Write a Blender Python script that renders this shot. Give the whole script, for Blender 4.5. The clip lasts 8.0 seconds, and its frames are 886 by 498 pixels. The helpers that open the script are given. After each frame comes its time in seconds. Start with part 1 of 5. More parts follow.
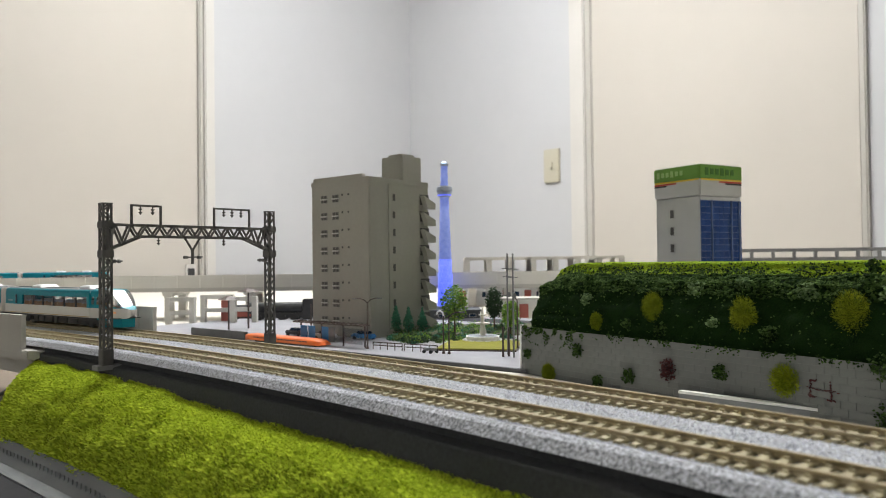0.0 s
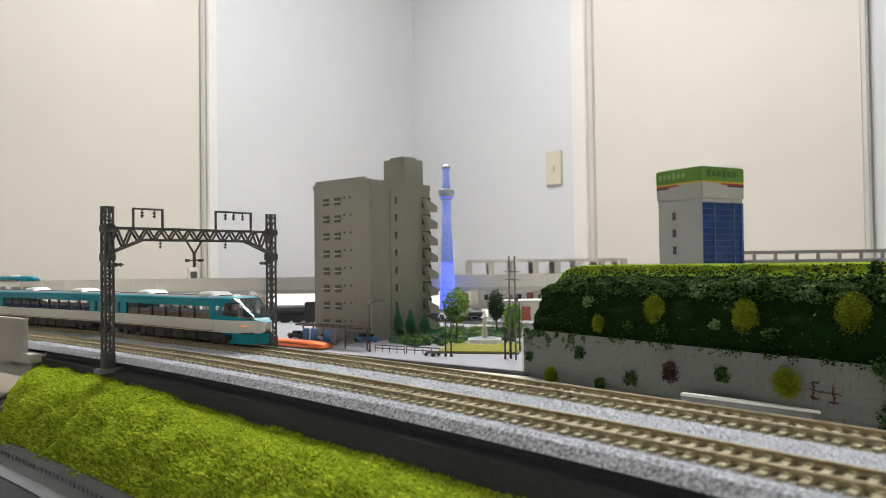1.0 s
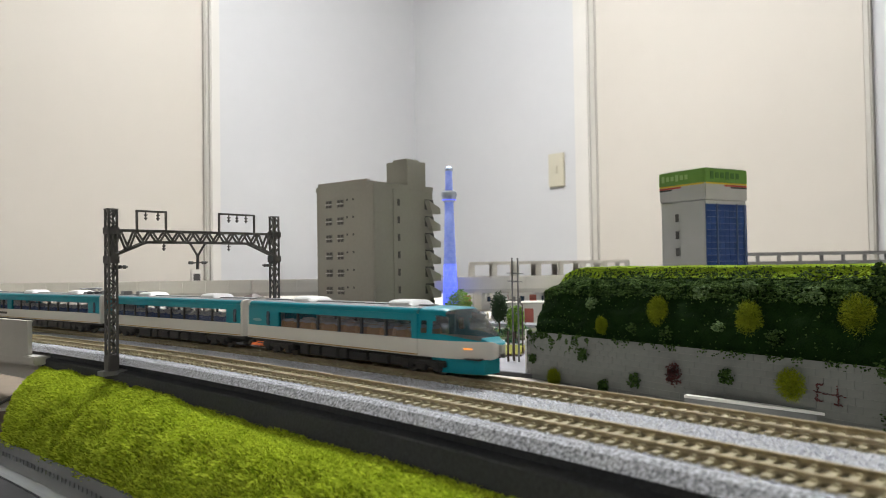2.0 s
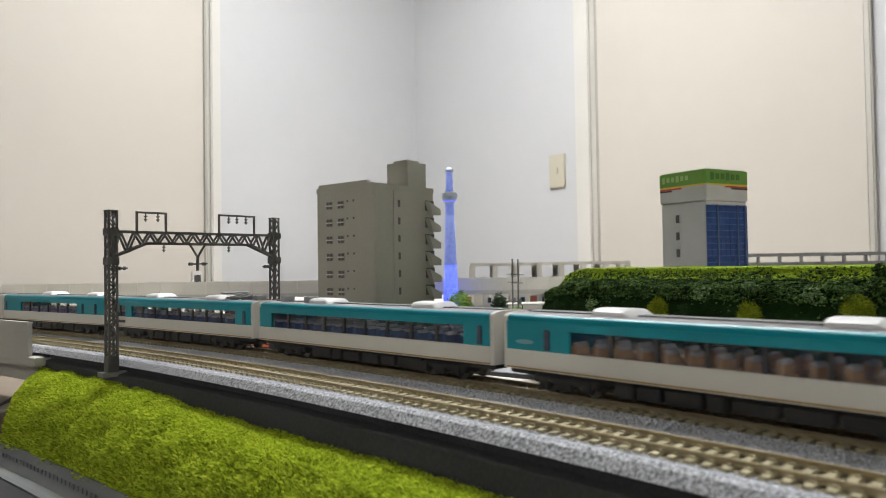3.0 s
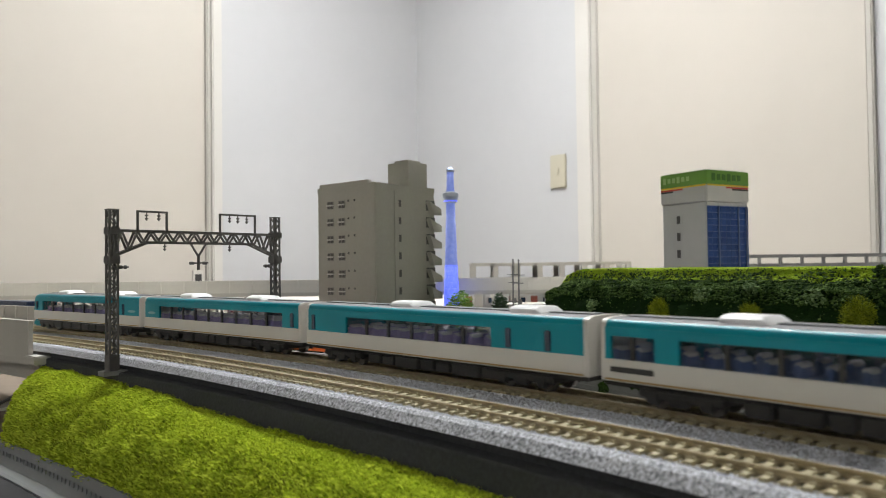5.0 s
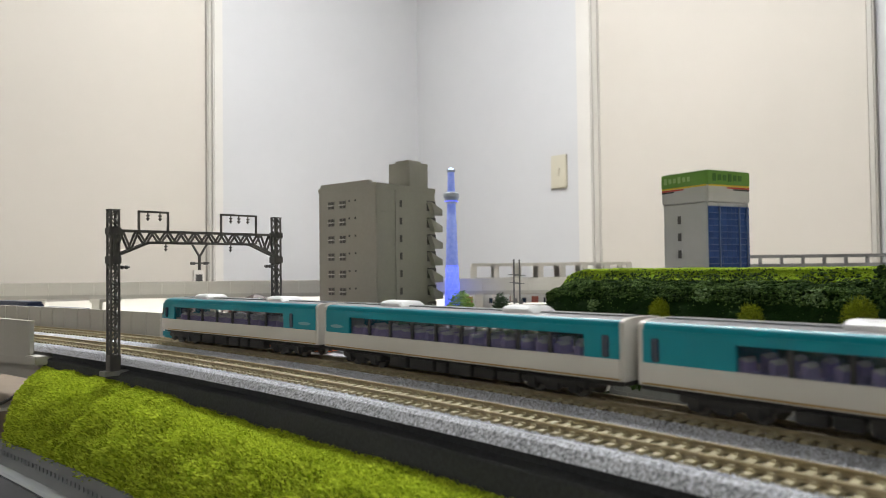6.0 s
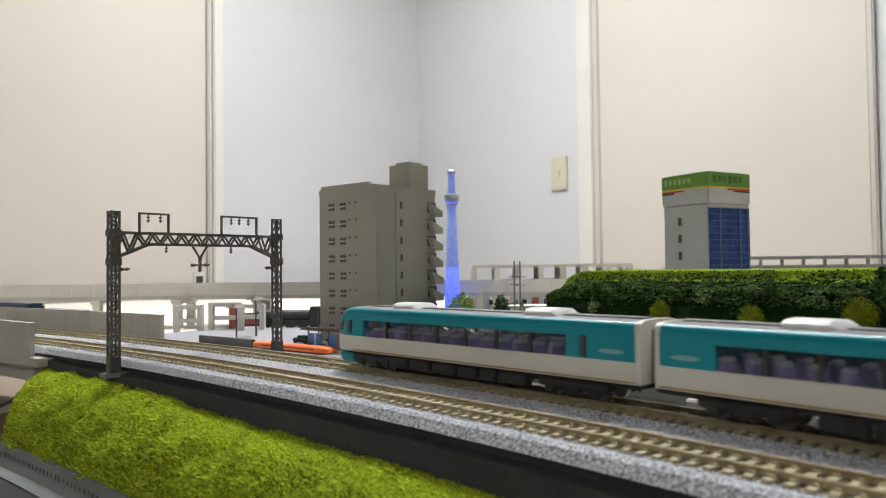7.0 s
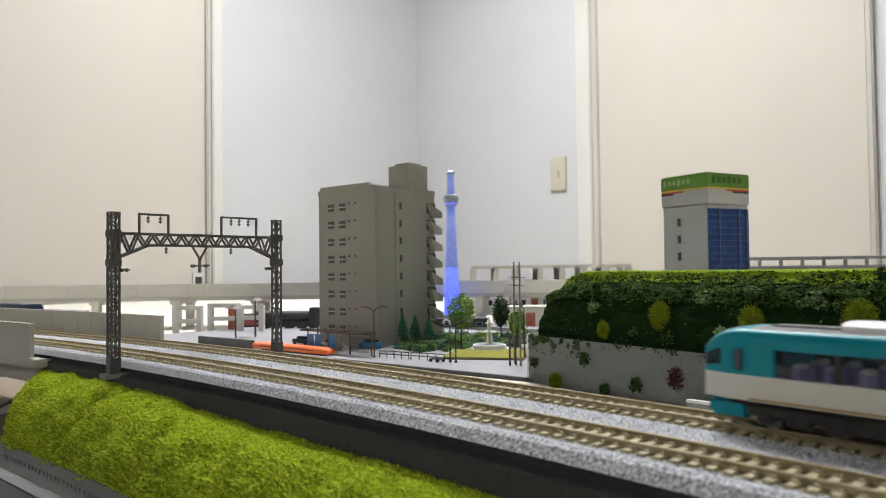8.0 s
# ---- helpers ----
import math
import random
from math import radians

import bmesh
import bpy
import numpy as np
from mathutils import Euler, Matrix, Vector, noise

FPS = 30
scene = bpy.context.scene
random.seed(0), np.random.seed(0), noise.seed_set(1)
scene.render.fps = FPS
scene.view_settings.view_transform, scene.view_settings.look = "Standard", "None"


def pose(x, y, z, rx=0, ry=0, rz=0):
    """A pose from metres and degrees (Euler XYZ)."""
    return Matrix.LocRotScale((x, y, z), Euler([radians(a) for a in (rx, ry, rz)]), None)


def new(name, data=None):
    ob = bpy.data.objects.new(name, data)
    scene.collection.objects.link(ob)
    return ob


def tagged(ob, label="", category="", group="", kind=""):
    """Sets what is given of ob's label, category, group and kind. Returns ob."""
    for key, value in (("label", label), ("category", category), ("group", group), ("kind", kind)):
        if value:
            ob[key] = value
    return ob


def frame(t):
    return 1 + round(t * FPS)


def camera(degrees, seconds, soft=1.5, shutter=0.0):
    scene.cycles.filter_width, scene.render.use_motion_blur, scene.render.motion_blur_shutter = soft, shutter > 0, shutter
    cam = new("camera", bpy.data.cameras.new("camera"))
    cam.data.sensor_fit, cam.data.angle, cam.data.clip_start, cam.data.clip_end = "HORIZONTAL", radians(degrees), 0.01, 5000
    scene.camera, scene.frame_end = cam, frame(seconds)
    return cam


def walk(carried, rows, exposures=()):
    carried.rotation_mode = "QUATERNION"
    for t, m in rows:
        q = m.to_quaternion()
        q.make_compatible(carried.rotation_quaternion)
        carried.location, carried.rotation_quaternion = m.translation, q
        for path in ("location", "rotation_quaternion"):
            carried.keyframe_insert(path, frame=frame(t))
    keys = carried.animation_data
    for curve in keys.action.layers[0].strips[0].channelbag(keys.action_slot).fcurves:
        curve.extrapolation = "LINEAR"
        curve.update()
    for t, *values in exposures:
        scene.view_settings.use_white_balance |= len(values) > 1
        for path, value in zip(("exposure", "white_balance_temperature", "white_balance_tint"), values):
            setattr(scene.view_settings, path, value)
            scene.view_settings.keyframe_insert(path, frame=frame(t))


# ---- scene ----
CAM_Z = 0.0871       # eye above the table top, which is z = 0
RAIL_Z = 0.050       # top of the rails
cam = camera(62.2, 8.0, soft=0.7, shutter=0.2)
cam.data.dof.use_dof, cam.data.dof.focus_distance, cam.data.dof.aperture_fstop = True, 0.38, 30.0
walk(cam, [
    (0.0, pose(-0.00000, 0, CAM_Z, 90.924, 0.675, 0.011)),
    (0.5, pose(0.00011, 0, CAM_Z, 90.997, 0.733, 0.143)),
    (1.0, pose(0.00050, 0, CAM_Z, 91.133, 0.791, 0.201)),
    (1.5, pose(0.00005, 0, CAM_Z, 91.218, 0.807, 0.325)),
    (3.0, pose(0.00070, 0, CAM_Z, 91.382, 0.877, 0.473)),
    (3.5, pose(0.00068, 0, CAM_Z, 91.375, 0.823, 0.489)),
    (4.0, pose(0.00038, 0, CAM_Z, 91.377, 0.746, 0.475)),
    (4.5, pose(0.00079, 0, CAM_Z, 91.381, 0.707, 0.498)),
    (6.0, pose(0.00054, 0, CAM_Z, 91.403, 0.663, 0.580)),
    (6.5, pose(0.00070, 0, CAM_Z, 91.474, 0.700, 0.586)),
    (7.0, pose(0.00051, 0, CAM_Z, 91.531, 0.693, 0.607)),
    (7.5, pose(0.00044, 0, CAM_Z, 91.539, 0.695, 0.607)),
    (8.0, pose(0.00001, 0, CAM_Z, 91.592, 0.703, 0.526)),
])

# ---- world and exposure: a closed room, lit by its ceiling lights ----
world = bpy.data.worlds.new("world")
scene.world = world
world.use_nodes = True
world.node_tree.nodes["Background"].inputs[0].default_value = (0.8, 0.85, 1.0, 1)
world.node_tree.nodes["Background"].inputs[1].default_value = 0.02
scene.view_settings.exposure = 0.52


# ---- materials ----
def material(name, color, rough=0.6, metal=0.0, color2=None, scale=60.0, fine=0.0, bump=0.0, bump_scale=None,
             spread=0.5, coat=0.0, emit=None, strength=0.0, alpha=1.0, spec=0.5, per_island=0.0, per_object=0.0, transmission=0.0):
    m = bpy.data.materials.new(name)
    m.use_nodes = True
    nt = m.node_tree
    b = nt.nodes["Principled BSDF"]
    b.inputs["Roughness"].default_value = rough
    b.inputs["Metallic"].default_value = metal
    b.inputs["Coat Weight"].default_value = coat
    b.inputs["Alpha"].default_value = alpha
    b.inputs["Specular IOR Level"].default_value = spec
    b.inputs["Transmission Weight"].default_value = transmission
    b.inputs["Base Color"].default_value = (*color, 1)
    if emit:
        b.inputs["Emission Color"].default_value = (*emit, 1)
        b.inputs["Emission Strength"].default_value = strength
    tex = nt.nodes.new("ShaderNodeTexCoord")
    if color2:
        n1 = nt.nodes.new("ShaderNodeTexNoise")
        n1.inputs["Scale"].default_value = scale
        n1.inputs["Detail"].default_value = 6
        nt.links.new(tex.outputs["Object"], n1.inputs["Vector"])
        ramp = nt.nodes.new("ShaderNodeValToRGB")
        ramp.color_ramp.elements[0].position = 0.5 - spread / 2
        ramp.color_ramp.elements[1].position = 0.5 + spread / 2
        ramp.color_ramp.elements[0].color = (*color, 1)
        ramp.color_ramp.elements[1].color = (*color2, 1)
        source = n1.outputs["Fac"]
        if fine:
            n2 = nt.nodes.new("ShaderNodeTexNoise")
            n2.inputs["Scale"].default_value = scale * 9
            n2.inputs["Detail"].default_value = 3
            nt.links.new(tex.outputs["Object"], n2.inputs["Vector"])
            mix = nt.nodes.new("ShaderNodeMix")
            mix.inputs[0].default_value = fine
            nt.links.new(n1.outputs["Fac"], mix.inputs[2])
            nt.links.new(n2.outputs["Fac"], mix.inputs[3])
            source = mix.outputs[0]
        if per_island or per_object:
            g = nt.nodes.new("ShaderNodeNewGeometry" if per_island else "ShaderNodeObjectInfo")
            mix = nt.nodes.new("ShaderNodeMix")
            mix.inputs[0].default_value = per_island or per_object
            nt.links.new(source, mix.inputs[2])
            nt.links.new(g.outputs["Random Per Island" if per_island else "Random"], mix.inputs[3])
            source = mix.outputs[0]
        nt.links.new(source, ramp.inputs["Fac"])
        nt.links.new(ramp.outputs["Color"], b.inputs["Base Color"])
    if bump:
        n3 = nt.nodes.new("ShaderNodeTexNoise")
        n3.inputs["Scale"].default_value = bump_scale or scale * 4
        n3.inputs["Detail"].default_value = 4
        nt.links.new(tex.outputs["Object"], n3.inputs["Vector"])
        bp = nt.nodes.new("ShaderNodeBump")
        bp.inputs["Strength"].default_value = bump
        bp.inputs["Distance"].default_value = 0.3 / (bump_scale or scale * 4)
        nt.links.new(n3.outputs["Fac"], bp.inputs["Height"])
        nt.links.new(bp.outputs["Normal"], b.inputs["Normal"])
    return m


M_TABLE = material("table_board", (0.66, 0.62, 0.55), 0.55, color2=(0.74, 0.71, 0.65), scale=6, fine=0.3, bump=0.05)
M_WALL_WHITE = material("wall_white", (0.425, 0.425, 0.445), 0.75, color2=(0.455, 0.455, 0.472), scale=2.5, fine=0.25, bump=0.06, bump_scale=300)
M_WALL_CREAM = material("wall_cream", (0.425, 0.393, 0.355), 0.7, color2=(0.45, 0.418, 0.38), scale=2, fine=0.25, bump=0.06, bump_scale=300)
M_WALL_BACK = material("wall_panelling", (0.36, 0.33, 0.29), 0.6, color2=(0.42, 0.39, 0.35), scale=3, fine=0.3)
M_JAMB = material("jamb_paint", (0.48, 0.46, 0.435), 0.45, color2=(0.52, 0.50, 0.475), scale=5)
# the same jamb paint with shade put into its colour
M_JAMB_SHADED = material("jamb_paint_shaded", (0.36, 0.34, 0.31), 0.5, color2=(0.40, 0.38, 0.35), scale=5)
M_CEILING = material("ceiling_board", (0.58, 0.58, 0.57), 0.8, color2=(0.64, 0.64, 0.63), scale=8)
M_FLOOR = material("floor_carpet", (0.16, 0.16, 0.17), 0.9, color2=(0.22, 0.22, 0.23), scale=20, fine=0.5)
M_LAMP = material("lamp_diffuser", (0.9, 0.9, 0.9), 0.4, emit=(0.985, 1.0, 0.985), strength=38.0)
M_LAMP_DIM = material("dim_lamp_diffuser", (0.9, 0.9, 0.9), 0.4, emit=(0.985, 1.0, 0.985), strength=20.0)
M_PLASTIC_WHITE = material("white_plastic", (0.75, 0.75, 0.74), 0.4)
M_BALLAST = material("ballast_grey", (0.07, 0.073, 0.085), 0.8, color2=(0.82, 0.84, 0.91), scale=1250, fine=0.4, bump=1.0, bump_scale=1300, spread=0.24)
M_BALLAST_IN = material("ballast_light", (0.62, 0.64, 0.72), 0.8, color2=(0.84, 0.86, 0.94), scale=800, fine=0.4, bump=0.8, bump_scale=1000, spread=0.4)
M_SLEEPER = material("sleeper_tan", (0.34, 0.295, 0.175), 0.6, color2=(0.45, 0.395, 0.25), scale=300, per_island=0.5)
M_RAIL = material("rail_nickel", (0.40, 0.33, 0.20), 0.36, metal=0.55, color2=(0.52, 0.45, 0.31), scale=200)
M_RAIL_SIDE = material("rail_side", (0.30, 0.24, 0.14), 0.5, metal=0.3, color2=(0.38, 0.31, 0.2), scale=200)
M_BLACK_BED = material("black_foam", (0.034, 0.035, 0.038), 0.9, color2=(0.072, 0.075, 0.08), scale=900, fine=0.4, bump=0.6, spec=0.3)
M_GRASS_SOIL = material("grass_mat", (0.12, 0.16, 0.006), 0.95, color2=(0.26, 0.33, 0.015), scale=120, fine=0.4, bump=0.8)
M_GRASS = material("static_grass", (0.19, 0.30, 0.004), 0.6, color2=(0.90, 0.99, 0.11), scale=90, fine=0.3, per_island=0.55, spread=0.7, spec=0.25)
M_CONCRETE = material("model_concrete", (0.47, 0.45, 0.415), 0.7, color2=(0.54, 0.52, 0.48), scale=40, fine=0.3, bump=0.15, bump_scale=600, per_object=0.3)
M_CONCRETE_W = material("white_concrete", (0.62, 0.60, 0.55), 0.65, color2=(0.70, 0.68, 0.63), scale=40, fine=0.3)
M_CURB = material("grey_plastic_curb", (0.17, 0.18, 0.19), 0.45, color2=(0.23, 0.24, 0.25), scale=50)
M_ROAD = material("road_grey", (0.035, 0.035, 0.038), 0.85, color2=(0.055, 0.055, 0.058), scale=60, fine=0.4, spec=0.2)
M_GANTRY = material("gantry_plastic", (0.085, 0.08, 0.078), 0.5, color2=(0.12, 0.115, 0.11), scale=200)
M_APART = material("apartment_grey", (0.29, 0.28, 0.245), 0.75, color2=(0.34, 0.33, 0.29), scale=25, fine=0.35, bump=0.12, bump_scale=500)
M_DARK = material("dark_plastic", (0.02, 0.02, 0.022), 0.45, color2=(0.035, 0.035, 0.036), scale=150)
M_GLASS_DARK = material("dark_window", (0.012, 0.030, 0.065), 0.12, color2=(0.025, 0.05, 0.09), scale=300)
M_TEAL = material("teal_paint", (0.0, 0.245, 0.325), 0.38, color2=(0.002, 0.27, 0.345), scale=40, coat=0.06, spec=0.3)
M_CREAM = material("cream_paint", (0.62, 0.60, 0.56), 0.35, color2=(0.67, 0.65, 0.61), scale=40, coat=0.25)
M_EMBLEM = material("emblem_pale", (0.20, 0.42, 0.48), 0.4)
M_GOLD = material("gold_line", (0.40, 0.25, 0.06), 0.4)
M_ROOF_BOX = material("roof_box_grey", (0.30, 0.31, 0.32), 0.5, color2=(0.38, 0.39, 0.40), scale=120)
M_TRAIN_ROOF = material("train_roof_grey", (0.13, 0.14, 0.155), 0.5, color2=(0.17, 0.18, 0.195), scale=120)
M_AIRCON = material("aircon_white", (0.74, 0.75, 0.77), 0.4, color2=(0.8, 0.8, 0.82), scale=90)
M_UNDER = material("underframe_black", (0.016, 0.016, 0.017), 0.5, color2=(0.04, 0.038, 0.036), scale=150, fine=0.4)
M_WHEEL = material("wheel_metal", (0.14, 0.13, 0.12), 0.35, metal=0.8)
M_PANE = material("train_pane", (0.01, 0.025, 0.07), 0.05, alpha=0.22, spec=0.7)
M_SEAT = material("seat_purple", (0.38, 0.31, 0.64), 0.6, color2=(0.50, 0.44, 0.74), scale=200)
M_SEAT_BLUE = material("seat_navy", (0.07, 0.13, 0.34), 0.6, color2=(0.15, 0.22, 0.46), scale=200)
M_SEAT_ORANGE = material("seat_orange", (0.72, 0.42, 0.20), 0.6, color2=(0.82, 0.54, 0.30), scale=200)
M_INSIDE = material("car_interior", (0.68, 0.66, 0.68), 0.6)
# green of the hill's face, taken near black to hold its shade
M_HILL = material("shaded_hill_moss", (0.004, 0.013, 0.003), 0.95, color2=(0.012, 0.032, 0.006), scale=150, fine=0.5, bump=1.0, bump_scale=700, spread=0.4, spec=0.08)
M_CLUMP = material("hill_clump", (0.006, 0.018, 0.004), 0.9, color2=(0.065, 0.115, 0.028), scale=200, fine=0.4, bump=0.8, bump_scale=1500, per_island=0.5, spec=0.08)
# lighter clump green: top light on the shoulder put into the colour
M_CLUMP_MID = material("lit_shoulder_clump", (0.018, 0.040, 0.008), 0.9, color2=(0.125, 0.20, 0.05), scale=200, fine=0.4, per_island=0.6, spec=0.1)
M_CLUMP_LIGHT = material("light_clump", (0.045, 0.09, 0.022), 0.9, color2=(0.17, 0.26, 0.09), scale=200, fine=0.4, per_island=0.5)
# yellow-green moss, raised in colour to paint the lit hilltop
M_HILL_TOP_LIT = material("bright_moss", (0.28, 0.44, 0.012), 0.9, color2=(0.60, 0.76, 0.05), scale=150, fine=0.4, bump=0.8, bump_scale=900, per_island=0.4)
M_YELLOW_BUSH = material("yellow_bush", (0.09, 0.125, 0.004), 0.9, color2=(0.30, 0.345, 0.02), scale=200, per_island=0.6, spec=0.1)
M_RED_BUSH = material("red_bush", (0.035, 0.008, 0.008), 0.9, color2=(0.09, 0.02, 0.02), scale=200, per_island=0.6)
M_BLOCKWALL = material("retaining_block", (0.135, 0.143, 0.135), 0.8, color2=(0.17, 0.178, 0.17), scale=60, fine=0.4, bump=0.2, bump_scale=800, per_object=0.12)

M_TRACK_BROWN = material("track_brown", (0.17, 0.14, 0.078), 0.85, color2=(0.27, 0.225, 0.13), scale=500, fine=0.4, bump=0.6, bump_scale=900)


def leafy(m, share):
    """Lets a share of the light through the thin blades."""
    nt = m.node_tree
    b, out = nt.nodes["Principled BSDF"], nt.nodes["Material Output"]
    tr = nt.nodes.new("ShaderNodeBsdfTranslucent")
    mix = nt.nodes.new("ShaderNodeMixShader")
    mix.inputs[0].default_value = share
    nt.links.new(b.inputs["Base Color"].links[0].from_socket, tr.inputs["Color"])
    nt.links.new(b.outputs[0], mix.inputs[1])
    nt.links.new(tr.outputs[0], mix.inputs[2])
    nt.links.new(mix.outputs[0], out.inputs["Surface"])


leafy(M_GRASS, 0.45)
leafy(M_HILL_TOP_LIT, 0.3)


# ---- building blocks ----
def box(bm, center, size, turn=0.0, bevel=0.0):
    m = Matrix.Translation(center) @ Matrix.Rotation(turn, 4, "Z") @ Matrix.Diagonal((*size, 1))
    made = bmesh.ops.create_cube(bm, size=1, matrix=m)
    if bevel:
        edges = list({e for v in made["verts"] for e in v.link_edges})
        bmesh.ops.bevel(bm, geom=edges, offset=bevel, segments=2, affect="EDGES", clamp_overlap=True)
    return bm


def rod(bm, a, b, r, r2=None, n=8):
    a, b = Vector(a), Vector(b)
    d = b - a
    m = Matrix.Translation((a + b) / 2) @ d.to_track_quat("Z", "Y").to_matrix().to_4x4()
    bmesh.ops.create_cone(bm, cap_ends=True, segments=n, radius1=r, radius2=r if r2 is None else r2, depth=d.length, matrix=m)
    return bm


def bar(bm, a, b, w, h=None):
    """A square bar from a to b."""
    a, b = Vector(a), Vector(b)
    d = b - a
    m = Matrix.Translation((a + b) / 2) @ d.to_track_quat("Z", "Y").to_matrix().to_4x4() @ Matrix.Diagonal((w, h or w, d.length, 1))
    bmesh.ops.create_cube(bm, size=1, matrix=m)
    return bm


def mesh_of(name, bm, mat, smooth=False):
    me = bpy.data.meshes.new(name)
    bm.to_mesh(me)
    bm.free()
    me.materials.append(mat)
    if smooth:
        for p in me.polygons:
            p.use_smooth = True
    return me


def part(name, bm, mat, parent=None, label="", smooth=False):
    ob = new(name, mesh_of(name, bm, mat, smooth))
    ob.parent = parent
    if label:
        tagged(ob, label)
    return ob


def part_box(name, center, size, mat, parent=None, bevel=0.0, turn=0.0, label=""):
    return part(name, box(bmesh.new(), center, size, turn, bevel), mat, parent, label)


def soup(name, verts, faces, mat, parent=None, label="", smooth=False):
    me = bpy.data.meshes.new(name)
    me.from_pydata([tuple(v) for v in verts], [], [tuple(f) for f in faces])
    me.update()
    me.materials.append(mat)
    if smooth:
        for p in me.polygons:
            p.use_smooth = True
    ob = new(name, me)
    ob.parent = parent
    if label:
        tagged(ob, label)
    return ob


def thing(name, m, label, category, group="", kind=""):
    ob = new(name)
    ob.empty_display_size = 0.01
    ob.matrix_basis = m
    return tagged(ob, label, category, group, kind)


# ---- the line of the double track: a wide arc ----
TX, TY, TH, TK = -0.02301, 0.25438, -0.79025, -0.49353


def track(s, o=0.0):
    """Place and heading at s metres along the track, o metres to its far side."""
    a = TH + TK * s
    x = TX + (math.sin(a) - math.sin(TH)) / TK
    y = TY - (math.cos(a) - math.cos(TH)) / TK
    return x - o * math.sin(a), y + o * math.cos(a), a


def on_track(s, o=0.0, z=0.0, turn=0.0):
    x, y, a = track(s, o)
    return Matrix.Translation((x, y, z)) @ Matrix.Rotation(a + turn, 4, "Z")


def sweep(name, profile, s0, s1, step, mat, parent=None, label="", smooth=False):
    """A closed profile of (o, z) swept along the track."""
    n = max(2, int(abs(s1 - s0) / step) + 1)
    k = len(profile)
    verts, faces = [], []
    for i in range(n):
        s = s0 + (s1 - s0) * i / (n - 1)
        for o, z in profile:
            x, y, _ = track(s, o)
            verts.append((x, y, z))
    for i in range(n - 1):
        for j in range(k):
            faces.append((i * k + j, (i + 1) * k + j, (i + 1) * k + (j + 1) % k, i * k + (j + 1) % k))
    faces.append(tuple(range(k)))
    faces.append(tuple(reversed(range((n - 1) * k, n * k))))
    return soup(name, verts, faces, mat, parent, label, smooth)


VIADUCT_END = -0.231     # the viaduct lies before this, the bank after it

# ---- room ----
WALL_C = Vector((-0.135, 3.2, 0))
FLOOR_Z, CEIL_Z = -0.72, 1.75
R45 = math.radians(45)
D_LEFT = Vector((-math.cos(R45), -math.sin(R45), 0))    # along the left wall, out of the corner
D_RIGHT = Vector((math.cos(R45), -math.sin(R45), 0))
ROOM = 5.2


def room_box(name, along, across, z0, z1, mat, kind="structure", label="", category="", bevel=0.0):
    """A block in the room's own axes: along the right wall, across along the left wall."""
    p = WALL_C + D_RIGHT * ((along[0] + along[1]) / 2) + D_LEFT * ((across[0] + across[1]) / 2)
    bm = box(bmesh.new(), (p.x, p.y, (z0 + z1) / 2), (abs(along[1] - along[0]), abs(across[1] - across[0]), z1 - z0), -R45, bevel)
    ob = part(name, bm, mat)
    return tagged(ob, label, category, kind=kind)


room_box("floor", (-0.1, ROOM), (-0.1, ROOM), FLOOR_Z - 0.1, FLOOR_Z, M_FLOOR, label="dark grey carpeted room floor", category="floor")
room_box("ceiling", (-0.1, ROOM), (-0.1, ROOM), CEIL_Z, CEIL_Z + 0.1, M_CEILING, label="white plasterboard ceiling of the room", category="ceiling")
room_box("wall_north", (0, ROOM), (-0.1, 0), FLOOR_Z, CEIL_Z, M_WALL_WHITE, label="white painted room wall beside the corner", category="wall")
room_box("wall_west", (-0.1, 0), (-0.1, ROOM), FLOOR_Z, CEIL_Z, M_WALL_WHITE, label="pale white painted room wall", category="wall")
room_box("wall_south", (0, ROOM), (ROOM, ROOM + 0.1), FLOOR_Z, CEIL_Z, M_WALL_BACK, label="beige panelled room wall", category="wall")
room_box("wall_east", (ROOM, ROOM + 0.1), (-0.1, ROOM + 0.1), FLOOR_Z, CEIL_Z, M_WALL_BACK, label="beige panelled room wall", category="wall")
# cream panels and jambs that stand proud of the walls
room_box("panel_1", (0.945, 1.775), (0, 0.020), FLOOR_Z, CEIL_Z, M_WALL_CREAM, label="cream sliding partition panel on the wall", category="panel", bevel=0.003)
room_box("panel_2", (1.792, 3.2), (0, 0.012), FLOOR_Z, CEIL_Z, M_WALL_WHITE, label="pale partition panel on the wall", category="panel", bevel=0.003)
room_box("panel_3", (0, 0.020), (0.998, 3.2), FLOOR_Z, CEIL_Z, M_WALL_CREAM, label="cream sliding partition panel on the wall", category="panel", bevel=0.003)
# edge strips in the darker copy carry the painted shade of the jambs
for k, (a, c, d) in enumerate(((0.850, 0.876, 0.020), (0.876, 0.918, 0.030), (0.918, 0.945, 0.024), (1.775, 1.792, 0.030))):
    room_box("trim_%d" % (k + 1), (a, c), (0, d), FLOOR_Z, CEIL_Z, M_JAMB_SHADED if k >= 2 else M_JAMB, label="pale painted upright door jamb", category="jamb", bevel=0.004)
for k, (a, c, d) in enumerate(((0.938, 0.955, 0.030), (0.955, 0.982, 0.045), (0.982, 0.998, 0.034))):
    room_box("trim_%d" % (k + 5), (0, d), (a, c), FLOOR_Z, CEIL_Z, M_JAMB_SHADED if k == 2 else M_JAMB, label="pale painted upright door jamb", category="jamb", bevel=0.004)

# ---- wall fittings ----
M_SWITCH = material("switch_ivory", (0.42, 0.39, 0.31), 0.4)


